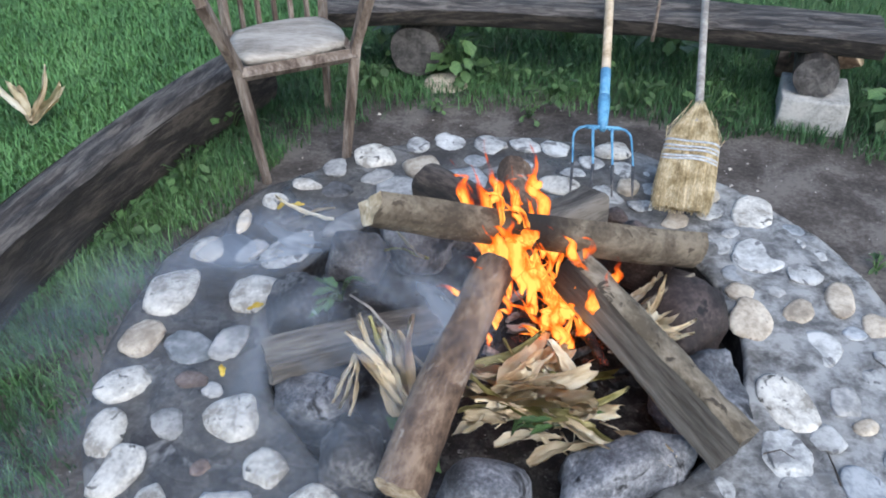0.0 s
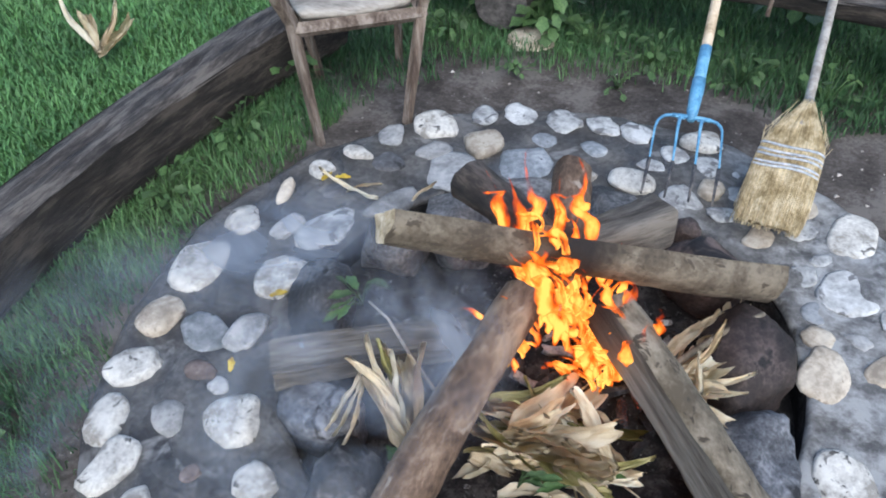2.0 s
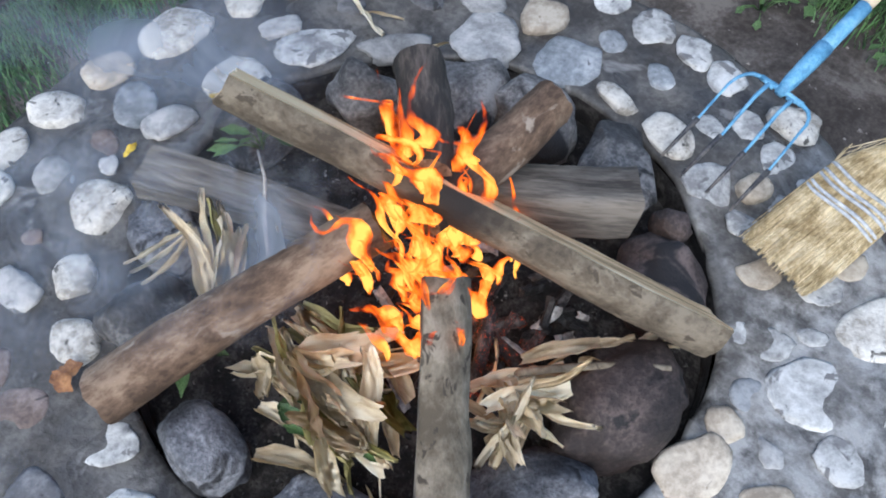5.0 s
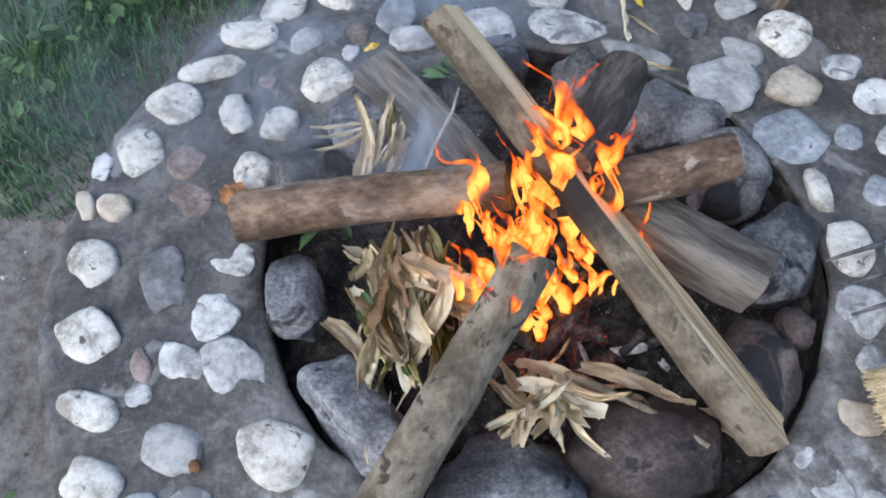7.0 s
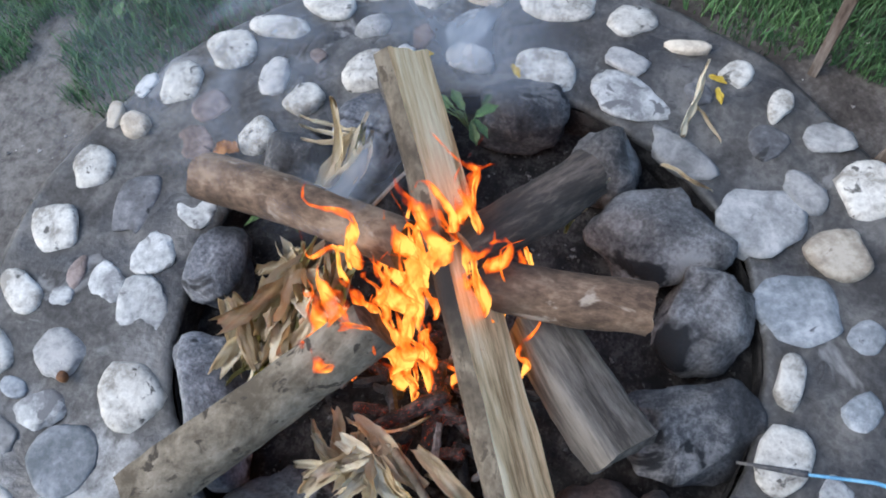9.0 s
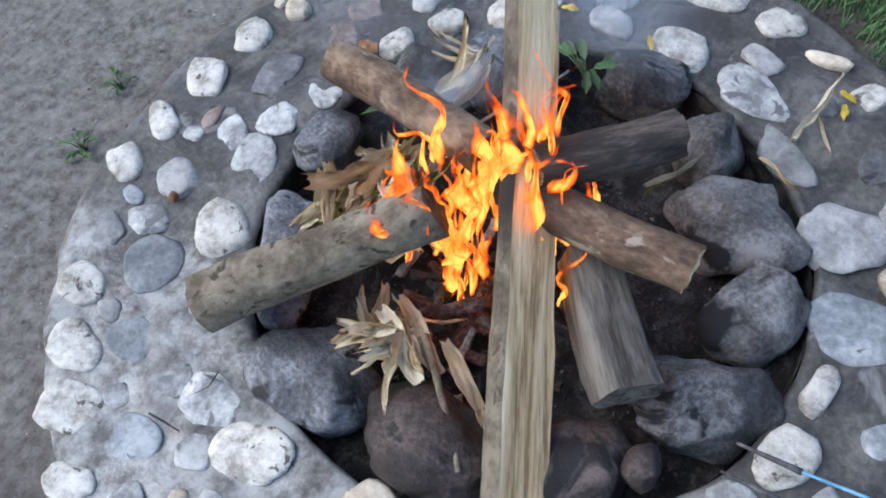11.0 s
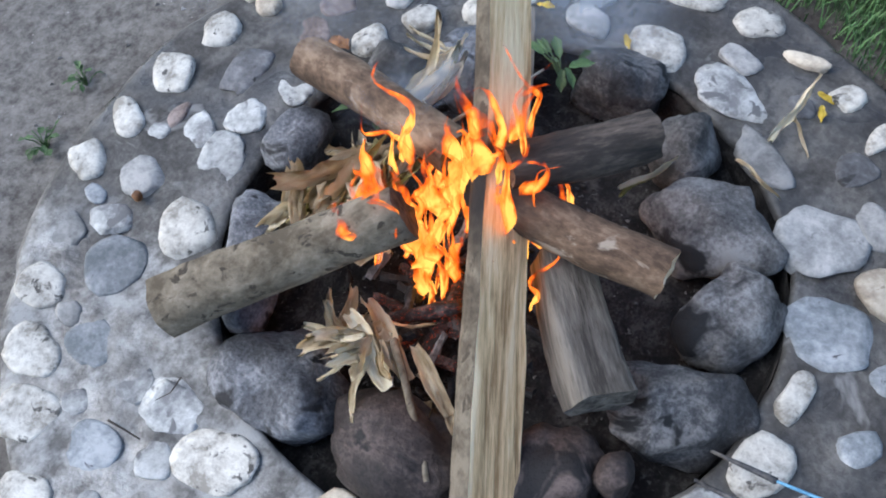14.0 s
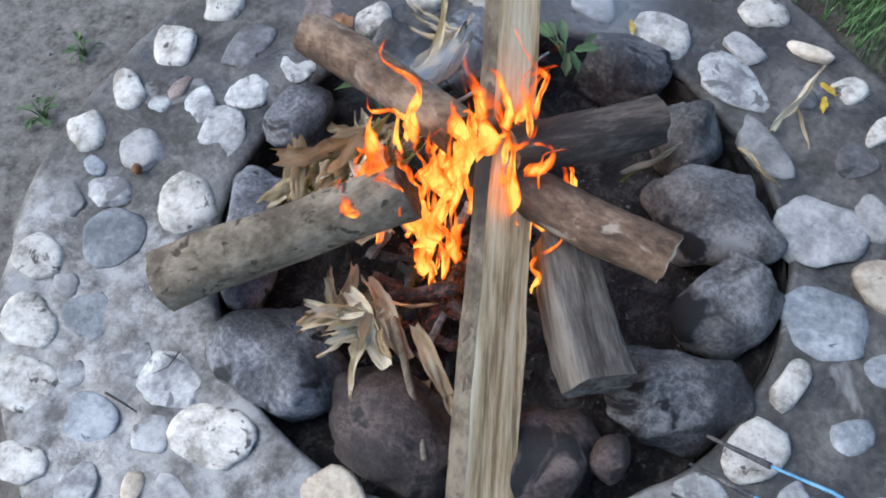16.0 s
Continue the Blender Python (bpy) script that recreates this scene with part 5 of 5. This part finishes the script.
stick("branch", [(0.335, 0.065, 0.035), (0.355, 0.075, 0.07), (0.40, 0.13, 0.075), (0.455, 0.19, 0.085), (0.50, 0.245, 0.075), (0.56, 0.30, 0.07)], 0.011, "crooked dry branch lying in the pit", M_BARK)
stick("twig", [(0.82, -0.37, 0.012), (0.815, -0.32, 0.018), (0.812, -0.28, 0.014)], 0.003, "short dark twig on the cement", M_CHAR)
stick("twig", [(0.66, -0.30, 0.015), (0.70, -0.29, 0.024), (0.73, -0.31, 0.018)], 0.002, "short dark twig on the cement", M_CHAR)
stick("stalk", [(-0.17, -0.165, 0.07), (-0.26, -0.10, 0.115), (-0.34, -0.03, 0.150), (-0.40, 0.0, 0.165)], 0.0055, "thin dry stalk leaning on the board")
stick("twig", [(0.50, 1.45, 0.30), (0.515, 1.52, 0.42), (0.53, 1.57, 0.55)], 0.008, "thin brown stick leaning on the bench", M_CHAIR)
stick("stalk", [(1.46, 1.44, -0.08), (1.47, 1.43, 0.25), (1.50, 1.46, 0.60)], 0.006, "tall dry plant stalk beside the bench", M_HUSK)

rn = random.Random(3)
for k in range(16):
    w = radians(rn.uniform(60, 200))
    x, y = rn.uniform(-0.02, 0.30), rn.uniform(-0.30, -0.17)
    stick("twig", [(x, y, 0.02), (x + 0.05 * math.cos(w * 2), y + 0.05 * math.sin(w * 2), 0.04), (x + 0.11 * math.cos(w * 2), y + 0.11 * math.sin(w * 2), 0.03)], 0.0028, "thin dry stem among the husks", M_HUSK)

plant(-0.435, 0.03, 0.12, 9, 0.06, 0.028, "wilted green leaves on top of a cut stalk", 41, "cut_greens", 0.07, 0.06, "cut greens in the pit")
plant(-0.17, -0.36, 0.0, 5, 0.08, 0.022, "fresh green leaves caught under the log", 42, "cut_greens", 0.05, 0.06, "cut greens in the pit")
plant(0.06, -0.33, 0.05, 5, 0.07, 0.022, "fresh green leaves among dry husks", 43, "cut_greens", 0.06, 0.05, "cut greens in the pit")
plant(0.20, -0.30, 0.06, 4, 0.06, 0.018, "fresh green leaves among dry husks", 44, "cut_greens", 0.06, 0.04, "cut greens in the pit")

# weeds beside the benches
for k, (x, y, n_, ln, hg, sp) in enumerate(((-0.24, 1.72, 14, 0.10, 0.20, 0.12), (-0.02, 1.66, 12, 0.06, 0.14, 0.14), (0.22, 1.58, 12, 0.06, 0.12, 0.14), (0.55, 1.52, 12, 0.06, 0.13, 0.15), (0.85, 1.46, 10, 0.06, 0.12, 0.14),
                                   (-0.62, 1.62, 12, 0.07, 0.13, 0.15), (-0.55, 1.90, 14, 0.09, 0.22, 0.16), (1.58, 1.42, 16, 0.09, 0.20, 0.16), (1.72, 1.25, 14, 0.08, 0.16, 0.15), (-1.15, 1.18, 12, 0.07, 0.14, 0.13), (-1.20, 0.80, 14, 0.06, 0.12, 0.15),
                                   (-1.28, 0.42, 14, 0.06, 0.12, 0.15), (-0.95, -1.15, 14, 0.07, 0.12, 0.17), (-1.15, -0.95, 14, 0.07, 0.12, 0.17), (-1.30, -0.60, 12, 0.06, 0.11, 0.15), (0.35, -1.17, 7, 0.04, 0.05, 0.06), (0.12, -1.25, 6, 0.04, 0.05, 0.06),
                                   (-0.30, 1.42, 8, 0.045, 0.07, 0.09), (0.10, 1.40, 7, 0.04, 0.06, 0.08), (1.22, 0.55, 6, 0.04, 0.05, 0.05), (0.3, 2.15, 18, 0.11, 0.35, 0.22), (0.8, 2.05, 18, 0.11, 0.35, 0.22), (1.25, 1.90, 18, 0.11, 0.38, 0.22), (1.75, 1.70, 18, 0.11, 0.32, 0.22), (-0.2, 2.3, 18, 0.11, 0.35, 0.22), (1.95, 1.4, 16, 0.10, 0.25, 0.2))):
    x, y = x - 0.045 * max(0, y), y + 0.05 * max(0, y)
    plant(x, y, ground_z(x, y), n_ * 2, ln * (0.72 if hg < 0.18 else 0.9), ln * 0.3, "leafy green weed growing beside the bench" if y > -0.5 else "leafy green weed at the edge of the ring", 60 + k, "weed", sp, hg)


def flower(x, y, z):
    f = thing("flower", "small purple flower on a green stem", "flower", m=pose(x, y, z))
    part("stem", tube([(0, 0, -0.40), (0.01, 0, -0.2), (0, 0, 0)], 0.003, 6), M_GREEN, f)
    for k in range(6):
        part("petal", leaf_mesh(0.035, 0.010, k), M_PURPLE, f, m=pose(0, 0, 0, 0, -25, 60 * k))


flower(1.10, 1.86, 0.36)
flower(1.16, 1.90, 0.34)
tagged(part("driftwood", swept(0.34, lambda u: 0.06 - 0.02 * u, 70.0), [M_BARK_BROWN, M_SPLIT, M_SPLIT], m=along((1.15, 1.95, 0.0), (1.42, 1.78, 0.12))), "rough brown piece of log behind the bench", "log")


def scatter_grit():
    """Small stones trodden into the bare earth."""
    rnd = random.Random(77)
    verts, faces = [], []
    for _ in range(1500):
        r, w = rnd.uniform(1.17, 2.4), rnd.uniform(0, 6.2832)
        x, y = CX + r * math.cos(w), CY + r * math.sin(w)
        s = 0.003 + 0.009 * rnd.random() ** 4
        p = Vector((x, y, ground_z(x, y) + s * 0.2))
        i = len(verts)
        verts += [p + Vector((s, 0, 0)), p + Vector((-s * 0.5, s * 0.9, 0)), p + Vector((-s * 0.5, -s * 0.8, 0)), p + Vector((rnd.uniform(-s, s) * 0.4, 0, s * 0.7)), p + Vector((0, 0, -s))]
        faces += [(i, i + 1, i + 3), (i + 1, i + 2, i + 3), (i + 2, i, i + 3)]
    me = bpy.data.meshes.new("gravel")
    me.from_pydata(verts, [], faces)
    me.materials.append(M_GRIT)
    tagged(new("gravel", me), "pale grit scattered over the bare earth", "gravel", kind="stuff")


M_GRIT = surface("grit", (0.12, 0.11, 0.10), (0.25, 0.23, 0.21), (0.5, 0.48, 0.44), 20, 90, 0.9, 0.2, vary=0.5, island=True)
scatter_grit()
tagged(part("nut", lump(0.014, 0.014, 0.013, 91, 2), M_LEAF_BROWN, m=pose(0.363, -0.729, 0.024)), "small round brown nut lying on the cement", "nut")


# ---- smoke drifting from the fire ----
def build_smoke():
    o = Vector((0.0, 0.0, 0.15))
    smoke = thing("smoke", "thin bluish smoke drifting low from the fire", "smoke", m=Matrix.Translation(o))
    rnd = random.Random(31)
    puffs = [(-0.16, -0.14, 0.30, 0.20, 0.70), (-0.26, -0.42, 0.42, 0.27, 0.75), (-0.58, -0.05, 0.36, 0.30, 0.58), (-0.92, -0.35, 0.38, 0.30, 0.26),
             (-0.30, -0.72, 0.36, 0.28, 0.26), (-0.80, -0.72, 0.40, 0.30, 0.22), (-0.55, -1.10, 0.36, 0.30, 0.18)]
    for k, (x_, y_, z_, size, dense) in enumerate(puffs):
        c = Vector((x_, y_, z_))
        bm = bmesh.new()
        thick = bm.verts.layers.float.new("thick")
        m = pose(*c, rnd.uniform(-20, 20), rnd.uniform(-20, 20), rnd.uniform(0, 360))
        rows = []
        for i in range(15):
            row = []
            for j in range(15):
                x, y = i / 7 - 1, j / 7 - 1
                r = math.hypot(x, y)
                p = Vector((x * size * 1.3, y * size, 0.25 * size * n3((x, y, 0), 1.2, k)))
                v = bm.verts.new(m @ p - o)
                v[thick] = dense * max(0.0, 1 - r * r) ** 1.6
                row.append(v)
            rows.append(row)
        for a, b in zip(rows, rows[1:]):
            for j in range(14):
                bm.faces.new((a[j], b[j], b[j + 1], a[j + 1]))
        part("wisp", bm, M_SMOKE, smoke)


build_smoke()
